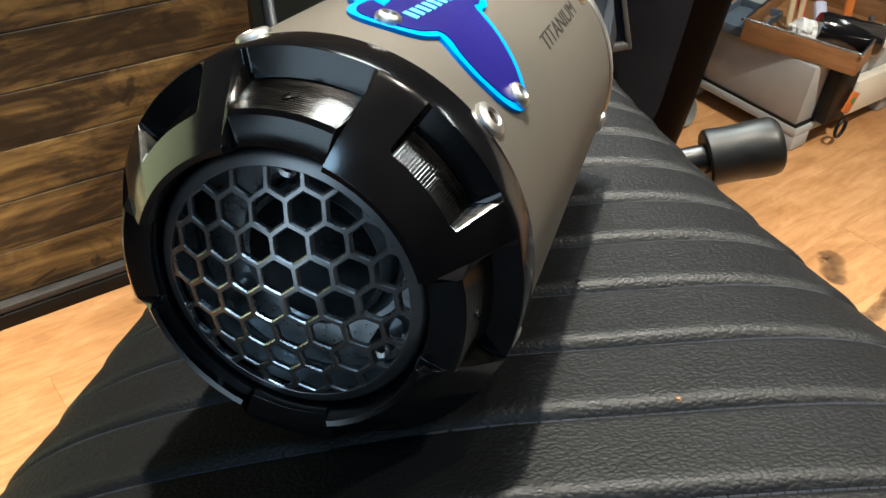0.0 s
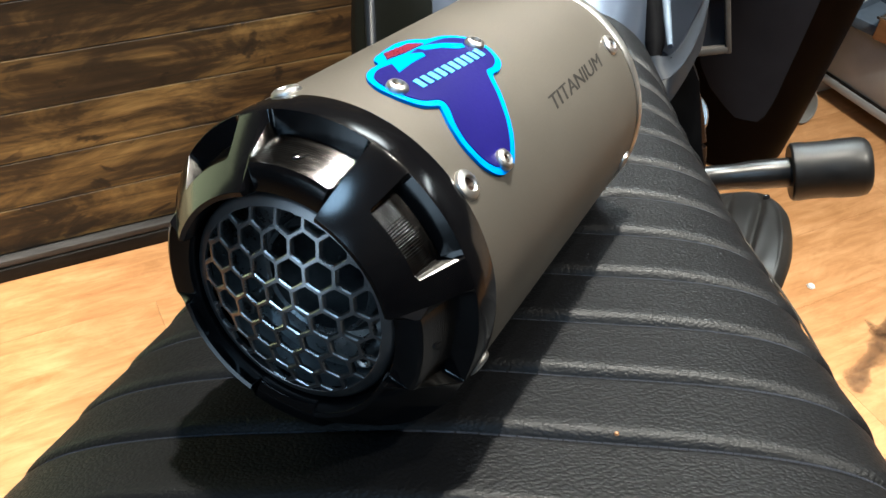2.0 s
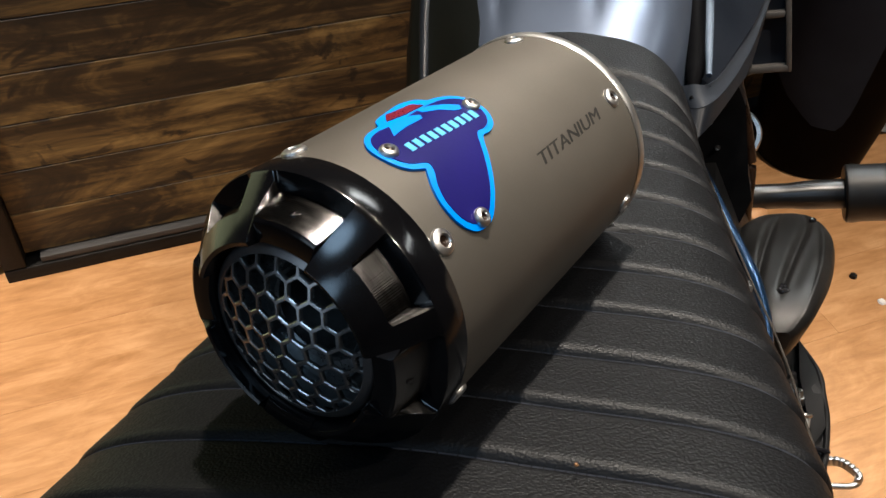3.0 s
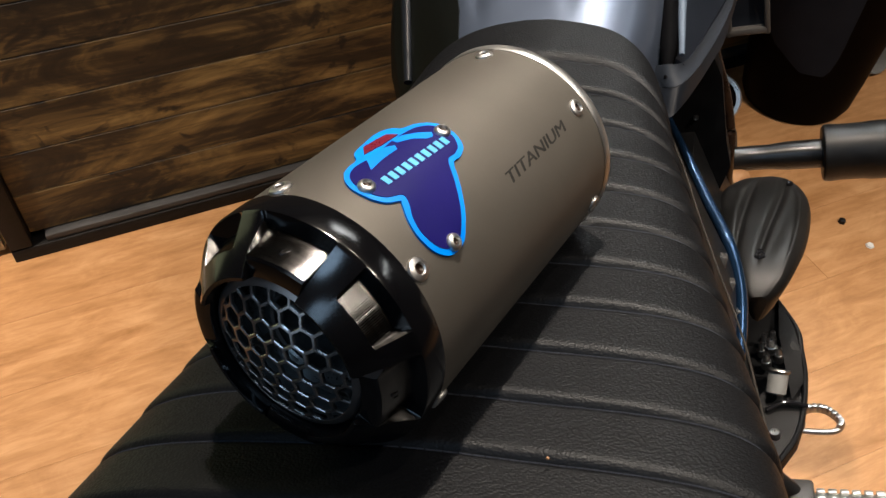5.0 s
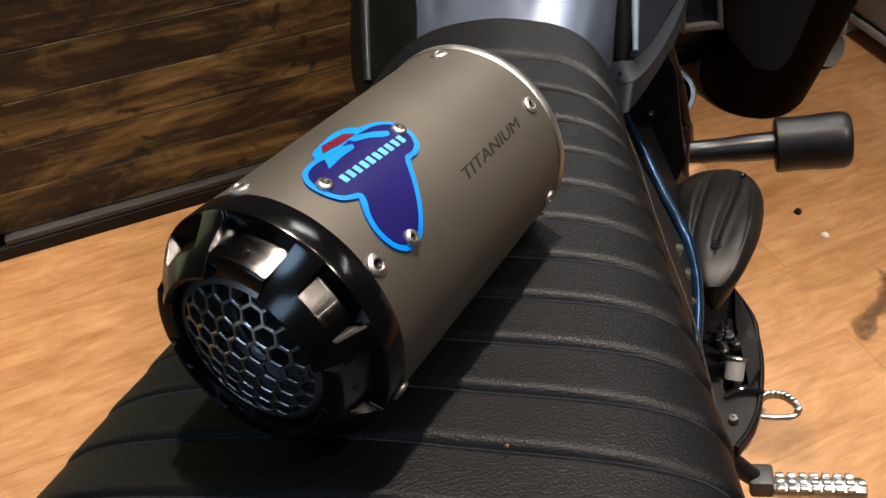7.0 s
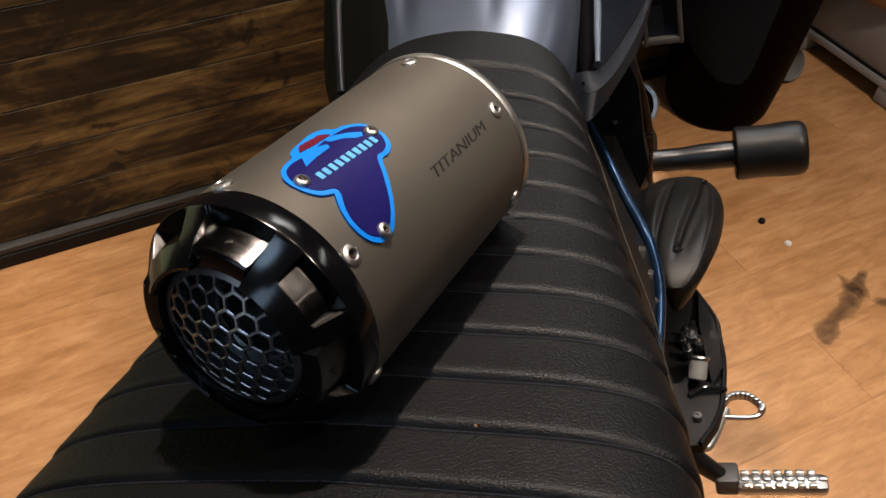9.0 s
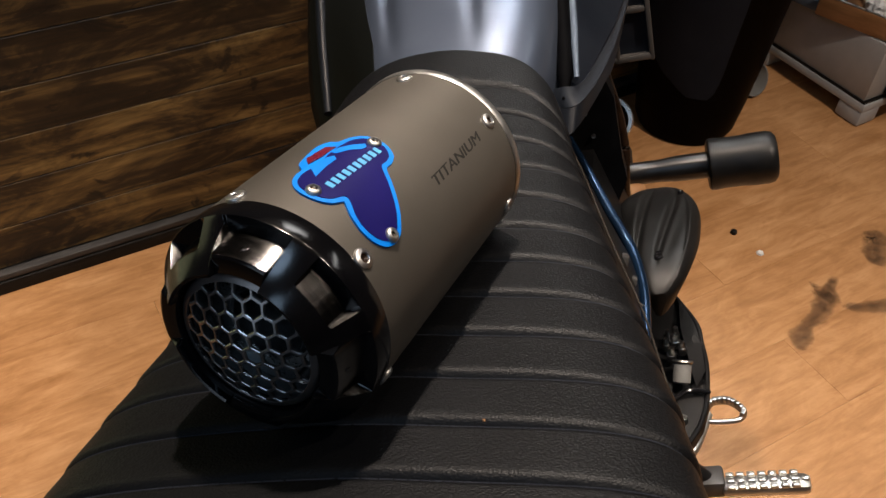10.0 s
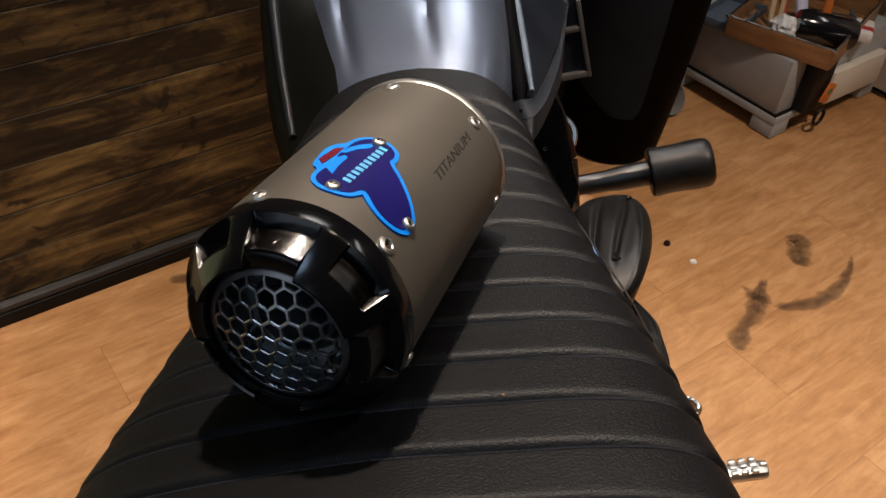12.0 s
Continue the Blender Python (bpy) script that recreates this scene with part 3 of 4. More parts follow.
# inside of the can, seen through the grille
part("inner_flange", lathe([(0.0364, -0.0120), (0.0235, -0.0095), (0.0225, -0.0110), (0.0215, -0.0095), (0.0215, 0.060)], 64, "Y", close_ends=False), INNER, can, "grey steel inner flange")
part("outlet_pipe", lathe([(0.0185, -0.0160), (0.0195, -0.0170), (0.0200, -0.0160), (0.0200, 0.05), (0.0185, 0.05)], 48, "Y", close_ends=False), INNER, can)
part("back_plate", lathe([(0.0520, 0.0600), (0.0001, 0.0600)], 48, "Y", close_ends=False), INNER, can)
part("bore", lathe([(0.0368, -0.0250), (0.0368, -0.0090), (0.0500, -0.0085)], 64, "Y", close_ends=False), INNER, can)
for deg in (219, 322, 100):
    a = radians(deg)
    ob = part("socket_bolt", lathe([(0.0001, -0.0190), (0.0015, -0.0190), (0.0016, -0.0225), (0.0029, -0.0228), (0.0032, -0.0220), (0.0032, -0.0120)], 18, "Y"), STEEL, can, "bright steel socket bolt")
    ob.matrix_basis = Matrix.Translation((0.0285 * math.cos(a), 0, 0.0285 * math.sin(a)))


# rivets
def rivet_bm(head):
    return lathe([(head * 0.40, -0.0005), (head * 0.44, 0.0012), (head * 0.53, 0.0017), (head * 0.74, 0.0015), (head * 0.93, 0.0009), (head, 0.0), (head, -0.0008)], 24, "Z")


def put_rivet(deg, s, head, lift=0.0):
    a = radians(deg)
    ob = part("rivet", rivet_bm(head), RIVET, can, "domed steel rivet")
    ob.matrix_basis = Matrix.Translation(on_can(a, s, lift)) @ Matrix.Rotation(math.pi / 2 - a, 4, "Y")
    part("rivet_bore", lathe([(head * 0.43, 0.0008), (head * 0.22, 0.0003), (0.0001, 0.0002)], 16, "Z", close_ends=False), HEAT_BROWN, ob, "dark hollow rivet bore")


for deg in (46.2, 115.9, -22.6, 187, 262):
    put_rivet(deg, 0.0005, 0.0050)
for deg in (48.3, 106.6, -8.5, 168, 228, 288):
    put_rivet(deg, 0.1465, 0.0046)
for deg, s in ((83.3, 0.0136), (81.6, 0.0664), (44.3, 0.0229)):
    put_rivet(deg, s, 0.0037, 0.0016)


# badge: thin enamelled plates bent round the sleeve, drawn in millimetres (round the can, along the can)
def plate(outline, low, high):
    bm = bmesh.new()
    face = bm.faces.new([bm.verts.new((x, y, 0)) for x, y in outline])
    if face.normal.z < 0:
        face.normal_flip()
    x0, x1 = min(x for x, y in outline), max(x for x, y in outline)
    for x in np.arange(math.floor(x0) + 1.37, x1, 2.0):
        bmesh.ops.bisect_plane(bm, geom=bm.verts[:] + bm.edges[:] + bm.faces[:], plane_co=(x, 0, 0), plane_no=(1, 0, 0))
    bmesh.ops.triangulate(bm, faces=bm.faces)
    made = bmesh.ops.extrude_face_region(bm, geom=bm.faces[:])["geom"]
    for v in made:
        if isinstance(v, bmesh.types.BMVert):
            v.co.z = 1
    for v in bm.verts:
        v.co = on_can(radians(v.co.x), v.co.y / 1000, high if v.co.z > 0.5 else low)
    bmesh.ops.recalc_face_normals(bm, faces=bm.faces)
    return bm


def smooth_outline(points, steps=5):
    pts = [Vector((*p, 0)) for p in points]
    n, out = len(pts), []
    for i in range(n):
        a, b, c, d = (pts[(i + k - 1) % n] for k in range(4))
        for k in range(steps):
            t = k / steps
            q = 0.5 * (2 * b + (c - a) * t + (2 * a - 5 * b + 4 * c - d) * t * t + (3 * b - a - 3 * c + d) * t ** 3)
            out.append((q.x, q.y))
    return out


SHIELD = [(95.6, 15.8), (97.3, 21.0), (97.8, 26.9), (102.0, 31.2), (103.9, 40.5), (104.6, 50.5), (101.3, 56.4), (97.0, 58.2), (94.6, 63.8), (90.5, 68.3), (84.2, 70.8), (76.5, 69.8), (70.2, 65.8), (67.8, 59.8), (67.6, 54.2), (60.1, 47.7), (50.6, 39.5), (45.4, 33.9), (41.2, 28.0), (40.5, 20.5), (43.0, 15.2), (48.3, 11.4), (55.9, 10.4), (63.0, 12.9), (68.7, 17.0), (70.0, 17.6), (73.0, 12.4), (78.6, 9.3), (86.1, 8.9), (91.5, 11.3)]
outer = smooth_outline(SHIELD)
badge = part("badge", plate(outer, -0.0002, 0.0011), BLUE_EDGE, can, "enamelled blue maker's badge")
LOBE = [(93.2, 16.5), (94.6, 21.5), (94.2, 27.0), (92.6, 33.0), (94.0, 44.0), (93.5, 54.0), (92.2, 61.0), (88.8, 66.0), (83.8, 68.3), (77.0, 67.4), (72.0, 63.8), (70.3, 59.0), (70.0, 53.0), (61.5, 45.6), (52.2, 37.6), (47.2, 32.2), (43.9, 27.2), (43.1, 21.0), (45.0, 16.9), (49.3, 13.8), (55.8, 12.9), (62.0, 15.2), (67.5, 19.8), (71.3, 20.6), (74.6, 14.6), (79.4, 11.7), (85.6, 11.4), (90.2, 13.2)]
part("badge_face", plate(smooth_outline(LOBE), 0.0008, 0.0014), NAVY, badge, "navy enamel face")
part("badge_stripe", plate([(101.6, 37.0), (97.4, 32.0), (95.5, 42.0), (94.9, 52.6), (99.6, 50.2)], 0.0008, 0.0015), RED, badge, "dark red field")
part("badge_stripe", plate([(94.4, 29.0), (93.0, 41.0), (90.8, 44.2), (88.6, 42.4), (89.0, 33.0), (88.2, 23.6)], 0.0012, 0.0016), BLUE_EDGE, badge, "bright blue field")
part("badge_stripe", plate([(94.4, 46.5), (92.8, 52.5), (89.2, 58.0), (84.6, 62.6), (82.6, 60.6), (83.6, 57.2), (88.0, 53.0), (91.4, 46.6)], 0.0012, 0.0016), BLUE_EDGE, badge, "bright blue sweep")
for k in range(10):
    s0 = 20.5 + k * 4.35
    part("badge_mark", plate([(82.2 - 0.28 * k, s0 + 0.6), (82.2 - 0.28 * k, s0 + 3.4), (77.9 - 0.28 * k, s0 + 3.0), (77.9 - 0.28 * k, s0 + 0.2)], 0.0012, 0.0017), PALE_BLUE, badge, "pale blue raised bar")


# etched word along the sleeve
def lettering(word, deg, s0, s1, height):
    curve = bpy.data.curves.new("word", "FONT")
    curve.body, curve.size, curve.resolution_u, curve.extrude = word, 1.0, 4, 0.0
    curve.offset = 0.0
    ob = bpy.data.objects.new("word", curve)
    mesh = ob.to_mesh()
    bm = bmesh.new()
    for shift in (0.0, 0.022, 0.044):
        count = len(bm.verts)
        bm.from_mesh(mesh)
        bm.verts.ensure_lookup_table()
        for v in bm.verts[count:]:
            v.co.x += shift
            v.co.z = shift
    ob.to_mesh_clear()
    bpy.data.objects.remove(ob)
    xs, ys = [v.co.x for v in bm.verts], [v.co.y for v in bm.verts]
    x0, x1, y0, y1 = min(xs), max(xs), min(ys), max(ys)
    for v in bm.verts:
        y = (v.co.y - y0) / (y1 - y0)
        a = radians(deg) + (y - 0.5) * height / 0.0555
        v.co = on_can(a, s0 + (s1 - s0) * (v.co.x - x0) / (x1 - x0) + (y - 0.5) * 0.0016, 0.00012 + v.co.z * 0.0006)
    bmesh.ops.recalc_face_normals(bm, faces=bm.faces)
    return bm


part("lettering", lettering("TITANIUM", 46.6, 0.0725, 0.1300, 0.0056), ETCHED, can, "dark etched lettering", smooth=False)

# ---- rest of the motorcycle ----
# tank
TANK = np.array(((0.320, 0.060, 0.000, -0.05), (0.360, 0.080, 0.030, -0.06), (0.40, 0.092, 0.052, -0.07), (0.44, 0.098, 0.072, -0.07), (0.50, 0.106, 0.096, -0.07), (0.62, 0.125, 0.135, -0.07), (0.80, 0.145, 0.155, -0.06), (0.95, 0.14, 0.12, -0.05)))


def tank_top(u, v):
    half, top, low = (float(np.interp(v, TANK[:, 0], TANK[:, k])) for k in (1, 2, 3))
    c = min(0.995, abs(u - 0.010) / half) ** (1 / 0.55)
    return (top + low) / 2 + (top - low) / 2 * math.sqrt(1 - c * c) ** 0.8


rings = []
for v in np.concatenate([np.linspace(0.32, 0.60, 29), [0.66, 0.73, 0.80, 0.88, 0.95]]):
    half, top, low = (float(np.interp(v, TANK[:, 0], TANK[:, k])) for k in (1, 2, 3))
    ring = []
    for a in np.linspace(0, 2 * math.pi, 160, endpoint=False):
        c, s = math.cos(a), math.sin(a)
        x = half * math.copysign(abs(c) ** 0.55, c)
        u = 0.010 + x
        fade = min(1.0, max(0.0, (v - 0.38) / 0.08))
        crease = fade * (0.006 * math.exp(-((u + 0.036 + 0.16 * (v - 0.43)) / 0.006) ** 2) + 0.005 * math.exp(-((u - 0.039 + 0.07 * (v - 0.45)) / 0.005) ** 2)) if s > 0 else 0.0
        ring.append((0.010 + x, v, (top + low) / 2 + (top - low) / 2 * math.copysign(abs(s) ** 0.8, s) - crease))
    rings.append(ring)
tank = part("tank", loft(bmesh.new(), rings), TANK_PAINT, bike, "satin grey-blue fuel tank")
rings = []
for v, u0, u1, w1 in ((0.372, -0.044, -0.096, -0.030), (0.40, -0.047, -0.103, -0.004), (0.43, -0.055, -0.108, 0.018), (0.46, -0.062, -0.112, 0.042), (0.50, -0.072, -0.116, 0.068), (0.55, -0.083, -0.120, 0.100), (0.62, -0.095, -0.125, 0.135)):
    ring = [(u0 + 0.01, v, tank_top(u0, v) - 0.03)]
    for f in np.linspace(0, 1, 9):
        u = u0 + (u1 - u0) * f
        line = (tank_top(u0, v) + 0.0015) * (1 - f) + w1 * f + 0.006 * math.sin(math.pi * f)
        ring.append((u, v, max(line, tank_top(u, v) + 0.0015 * (1 - f)) if f < 0.6 else line))
    wide = min(1.0, 0.45 + max(0.0, (v - 0.372) / 0.10))
    rings.append(ring + [(u1 - 0.014 * wide, v, w1 - 0.009), (u1 - 0.024 * wide, v, w1 - 0.030), (u1 - 0.026 * wide, v, w1 - 0.060), (u1 + 0.01, v, w1 - 0.10)])
part("knee_panel", loft(bmesh.new(), rings), OLIVE_PANEL, tank, "dark olive knee panel")
part("edge_strip", sweep([(-0.1035, 0.395, -0.006), (-0.112, 0.46, 0.042), (-0.119, 0.53, 0.090), (-0.124, 0.60, 0.13)], [0.004, 0.0055, 0.006, 0.006], 8, 12), FIN_SHADE, tank, "satin dark edge strip")
# no groove is cut; the tube's near-black colour gives the recess its darkness
part("recess", sweep([(0.1085, 0.388, -0.024), (0.110, 0.402, -0.014), (0.111, 0.418, -0.005), (0.112, 0.50, 0.046), (0.119, 0.60, 0.10)], [0.002, 0.0055, 0.0075, 0.008, 0.008], 8, 14), DEEP_BLACK, tank, "black recess line")
part("edge_strip", sweep([(0.121, 0.398, -0.010), (0.121, 0.45, 0.013), (0.121, 0.52, 0.043), (0.125, 0.60, 0.08)], [0.0022, 0.0036, 0.0042, 0.0042], 8, 12), STRIP, tank, "dull grey edge strip")
part("knee_panel", loft(bmesh.new(), [[(0.116, 0.402, -0.014), (0.122, 0.402, -0.020), (0.112, 0.402, -0.028)], [(0.122, 0.46, 0.012), (0.137, 0.46, -0.019), (0.117, 0.46, -0.035)], [(0.122, 0.54, 0.05), (0.155, 0.54, -0.018), (0.120, 0.54, -0.04)], [(0.126, 0.64, 0.09), (0.174, 0.64, -0.010), (0.125, 0.64, -0.045)]]), DARK_PANEL, tank, "dark blue-grey knee panel")
fin_lines = ([(0.100, 0.396, -0.016), (0.110, 0.392, -0.0135), (0.1195, 0.400, -0.0175), (0.129, 0.425, -0.020), (0.141, 0.480, -0.021), (0.154, 0.540, -0.021), (0.180, 0.680, -0.010)],
             [(0.098, 0.390, -0.030), (0.111, 0.384, -0.029), (0.121, 0.395, -0.0285), (0.131, 0.430, -0.031), (0.142, 0.478, -0.0315), (0.154, 0.540, -0.030), (0.176, 0.680, -0.020)],
             [(0.094, 0.378, -0.048), (0.109, 0.366, -0.0465), (0.119, 0.380, -0.0445), (0.131, 0.415, -0.0425), (0.142, 0.457, -0.042), (0.152, 0.505, -0.042), (0.172, 0.660, -0.034)])
top, crest, low = (spline(line, 5) for line in fin_lines)
fin = part("side_fin", loft(bmesh.new(), [[b + Vector((0.0028, -0.001, -0.0006)), b.lerp(c, 0.5) + Vector((0.0015, -0.0005, 0)), c, c + Vector((-0.02, 0.01, 0.0)), b + Vector((-0.02, 0.01, -0.004))] for b, c in zip(crest, low)]), FIN_SHADE, tank, "swept side fin, its flank coloured dark as in shade")
part("fin_ridge", loft(bmesh.new(), [[a, a.lerp(b, 0.5), b + Vector((0.003, -0.001, 0)), b + Vector((-0.012, 0.008, -0.002)), a + Vector((-0.014, 0.008, -0.004))] for a, b in zip(top, crest)]), FIN_PAINT, fin, "satin grey fin ridge, the lit tone of the fin")

# frame, engine side and footrests
RAIL = [(0.1010, 0.462, -0.096), (0.1180, 0.416, -0.112), (0.1330, 0.384, -0.135), (0.1485, 0.354, -0.158), (0.1558, 0.312, -0.166), (0.1565, 0.272, -0.171), (0.1525, 0.225, -0.182), (0.148, 0.19, -0.200)]
part("frame_rail", sweep(RAIL, [0.0034, 0.0040, 0.0046, 0.0050, 0.0046, 0.0042, 0.004, 0.004], 10, 18), RAIL_BLUE_GLINT, bike, "glossy black frame tube with its blue highlight coloured in")
rings = []
for v in np.linspace(0.02, 0.385, 30):
    inner = float(np.interp(v, [0.0, 0.022, 0.06, 0.104, 0.146, 0.204, 0.28, 0.37], [0.176, 0.172, 0.166, 0.157, 0.147, 0.135, 0.121, 0.100]))
    edge = max(inner - 0.004, float(np.interp(v, [0.10, 0.20, 0.26, 0.30, 0.33, 0.35, 0.385], [0.148, 0.1505, 0.1530, 0.1530, 0.1505, 0.1465, 0.132])))
    reach = edge - inner
    rings.append([(inner - 0.010, v, -0.040), (inner, v, -0.0435), (inner + reach * 0.42, v, -0.090), (inner + reach * 0.72, v, -0.130), (edge, v, -0.162), (edge - 0.004, v, -0.185), (edge - 0.03, v, -0.21), (inner - 0.06, v, -0.21)])
part("side_cover", loft(bmesh.new(), rings), SIDE_PANEL, bike, "dark satin side cover under the seat")
part("seat_pan", loft(bmesh.new(), [[(0.008 - h, v, -0.062), (0.008 + h, v, -0.062), (0.008 + h * 0.75, v, -0.12), (0.008 - h * 0.75, v, -0.12)] for v, h in ((-0.28, 0.178), (-0.05, 0.170), (0.09, 0.146), (0.24, 0.113), (0.36, 0.085))]), BLACK_PLASTIC, bike, "black seat base")
part("piping", sweep([(float(np.interp(v, [-0.018, 0.0216, 0.057, 0.1044, 0.1463, 0.2044, 0.28, 0.34], [0.1730, 0.1705, 0.1655, 0.1592, 0.1500, 0.1380, 0.1240, 0.1105])), v, -0.0405) for v in np.linspace(0.0, 0.34, 12)], 0.0006, 5, 8), PIPING, seat, "thin brown-grey piping")
for u, v, w in ((0.1455, 0.3026, -0.1374), (0.1500, 0.2940, -0.1545), (0.1552, 0.2809, -0.1720)):
    ob = part("side_tab", box((0, 0, 0), (0.0060, 0.0125, 0.0105), 0.0012), TAB_GREY, bike, "small dull grey tab")
    ob.matrix_basis = Matrix.Translation((u - 0.0012, v, w)) @ Matrix.Rotation(radians(-18), 4, "X") @ Matrix.Rotation(radians(16), 4, "Y")
part("engine_block", loft(bmesh.new(), [[(-0.12, v, -0.13), (0.12, v, -0.13), (0.155, v, -0.25), (0.14, v, -0.50), (-0.14, v, -0.50), (-0.155, v, -0.25)] for v in (0.20, 0.36, 0.60, 0.72)]), BLACK_PLASTIC, bike, "dark engine block")
part("down_tube", sweep([(0.136, 0.555, -0.045), (0.141, 0.56, -0.085), (0.147, 0.56, -0.120), (0.150, 0.56, -0.165), (0.146, 0.56, -0.205), (0.14, 0.57, -0.28)], 0.0055, 8, 14), HEAT_BROWN, bike, "brown-black frame tube")
part("frame_plate", loft(bmesh.new(), [[(u, v, w) for u, w in ((0.100, -0.085), (0.118, -0.070), (0.138, -0.048), (0.147, -0.078), (0.1475, -0.143), (0.150, -0.170), (0.136, -0.200), (0.110, -0.210))] for v in (0.500, 0.515, 0.530)]), PLATE_BLACK, bike, "black frame side plate")
for u, w, r in ((0.113, -0.080, 0.0022), (0.117, -0.090, 0.0016), (0.122, -0.115, 0.0018)):
    ob = part("frame_bolt", lathe([(r * 0.4, 0.0015), (r, 0.002), (r * 1.3, 0.0), (r * 1.3, -0.003)], 12, "Z"), STEEL, bike, "small bright frame bolt")
    ob.matrix_basis = Matrix.Translation((u, 0.4985, w)) @ Matrix.Rotation(radians(80), 4, "X")

slider = part("frame_slider", lathe([(0.0075, -0.012), (0.0145, -0.012), (0.0145, -0.003), (0.0132, 0.0), (0.0132, 0.034), (0.0150, 0.052), (0.0153, 0.088), (0.0150, 0.09)], 28, "Z"), SATIN_BLACK, bike, "black metal slider stem")
slider.matrix_basis = Matrix.Translation((0.152, 0.612, -0.226)) @ Matrix.Rotation(radians(90), 4, "Y")
part("slider_sleeve", lathe([(0.0125, 0.087), (0.0270, 0.087), (0.0295, 0.089), (0.0300, 0.094), (0.0290, 0.104), (0.0290, 0.125), (0.0300, 0.134), (0.0300, 0.152), (0.0285, 0.158), (0.0245, 0.1615), (0.0100, 0.1625), (0.0001, 0.1625)], 40, "Z"), BLACK_PLASTIC, slider, "black nylon slider sleeve")

def cut(off, wide):
    return math.exp(-(off / wide) ** 2)


rings = []
outline = spline([(0.352, 0.162, 0.175), (0.355, 0.158, 0.180), (0.361, 0.155, 0.186), (0.372, 0.152, 0.194), (0.402, 0.146, 0.206), (0.436, 0.141, 0.214), (0.474, 0.137, 0.218), (0.500, 0.137, 0.215), (0.516, 0.144, 0.209), (0.529, 0.155, 0.200), (0.537, 0.170, 0.189)], 8)
for v, u0, u1 in outline:
    size = math.sqrt(max(0.01, 1 - ((v - 0.455) / (0.086 if v > 0.455 else 0.118)) ** 2))
    ring = []
    for f in np.linspace(0, 1, 73):
        h = 0.017 * math.sqrt(max(0.0, 1 - abs(2 * f - 1) ** 5))
        slot = 1.0 if v > 0.400 else max(0.0, 1 - ((v - 0.400) / 0.022) ** 2)
        first, second = 0.11 + (v - 0.40) * 3.0, 0.42 + (v - 0.390) * 3.1
        h += size ** 2 * (0.0012 * cut(f - first + 0.10, 0.06) - 0.0036 * cut(f - first, 0.045) - 0.0040 * slot * cut(f - second, 0.050) - 0.0010 * slot * cut(f - second - 0.15, 0.09) + 0.0022 * cut(f - 0.885, 0.035))
        ring.append((u0 + (u1 - u0) * f, v, -0.208 + size * h - 0.004 * (1 - size) - 4 * max(0.0, 0.400 - v) ** 2))
    rings.append(ring + [(u1 - 0.014 * size, v, -0.228 - 4 * max(0.0, 0.400 - v) ** 2), (u0 + 0.010 * size, v, -0.228 - 4 * max(0.0, 0.400 - v) ** 2)])
guard = part("intake_cover", loft(bmesh.new(), rings), COVER_BLACK, bike, "black moulded elbow cover")
for u, v, w, r in ((0.1720, 0.392, -0.1962, 0.0044), (0.2020, 0.503, -0.1948, 0.0020)):
    ob = part("cover_bolt", lathe([(r * 0.25, -0.0005), (r * 0.5, 0.001), (r * 0.9, 0.0012), (r * 1.1, 0.0), (r * 1.35, 0.0015), (r * 1.55, 0.0), (r * 1.6, -0.004)], 18, "Z"), GLOSS_BLACK, guard, "dark recessed bolt")
    ob.matrix_basis = Matrix.Translation((u, v, w))
part("header_pipe", sweep([(0.128, 0.53, -0.255), (0.139, 0.575, -0.245), (0.158, 0.605, -0.245)], [0.012, 0.014, 0.013], 6, 14), TRAY_WOOD, bike, "heat-tinted exhaust pipe")

PLATE = [(0.150, 0.470, -0.285), (0.183, 0.460, -0.292), (0.2035, 0.417, -0.302), (0.2065, 0.395, -0.310), (0.2085, 0.375, -0.325), (0.2045, 0.345, -0.342), (0.196, 0.318, -0.346), (0.181, 0.293, -0.348), (0.150, 0.290, -0.345)]
rearset = part("rearset_plate", loft(bmesh.new(), [[Vector(p) + Vector((0, 0, -0.010)) for p in PLATE], [Vector(p) for p in PLATE]]), PLATE_BLACK, bike, "black rearset plate")
part("plate_rim", sweep([Vector(p) + Vector((-0.002, 0, 0.002)) for p in PLATE[1:8]], 0.0026, 6, 10), PLATE_BLACK, rearset)
part("plate_rib", sweep([(0.172, 0.338, -0.328), (0.188, 0.346, -0.326), (0.206, 0.352, -0.336)], 0.0024, 6, 10), GLOSS_BLACK, rearset)
part("plate_web", loft(bmesh.new(), [[(0.188, 0.448, -0.290), (0.200, 0.415, -0.298), (0.186, 0.405, -0.296)], [(0.190, 0.40, -0.302), (0.204, 0.392, -0.306), (0.192, 0.360, -0.318)], [(0.192, 0.37, -0.316), (0.205, 0.368, -0.322), (0.194, 0.35, -0.326)]]), PLATE_BLACK, rearset)
for u, v, w, r, n in ((0.179, 0.393, -0.297, 0.0042, 6), (0.173, 0.400, -0.297, 0.0022, 18), (0.181, 0.405, -0.298, 0.0026, 18), (0.1850, 0.382, -0.298, 0.0026, 18), (0.174, 0.376, -0.300, 0.0032, 18), (0.170, 0.390, -0.299, 0.0024, 6), (0.178, 0.318, -0.338, 0.0045, 18)):
    ob = part("bolt", lathe([(r * 0.4, 0.002), (r * 0.45, 0.004), (r * 0.9, 0.004), (r, 0.003), (r, -0.004), (r * 1.4, -0.004), (r * 1.4, -0.012)], n, "Z"), STEEL, rearset, "bright chrome bolt")
    ob.matrix_basis = Matrix.Translation((u, v, w))
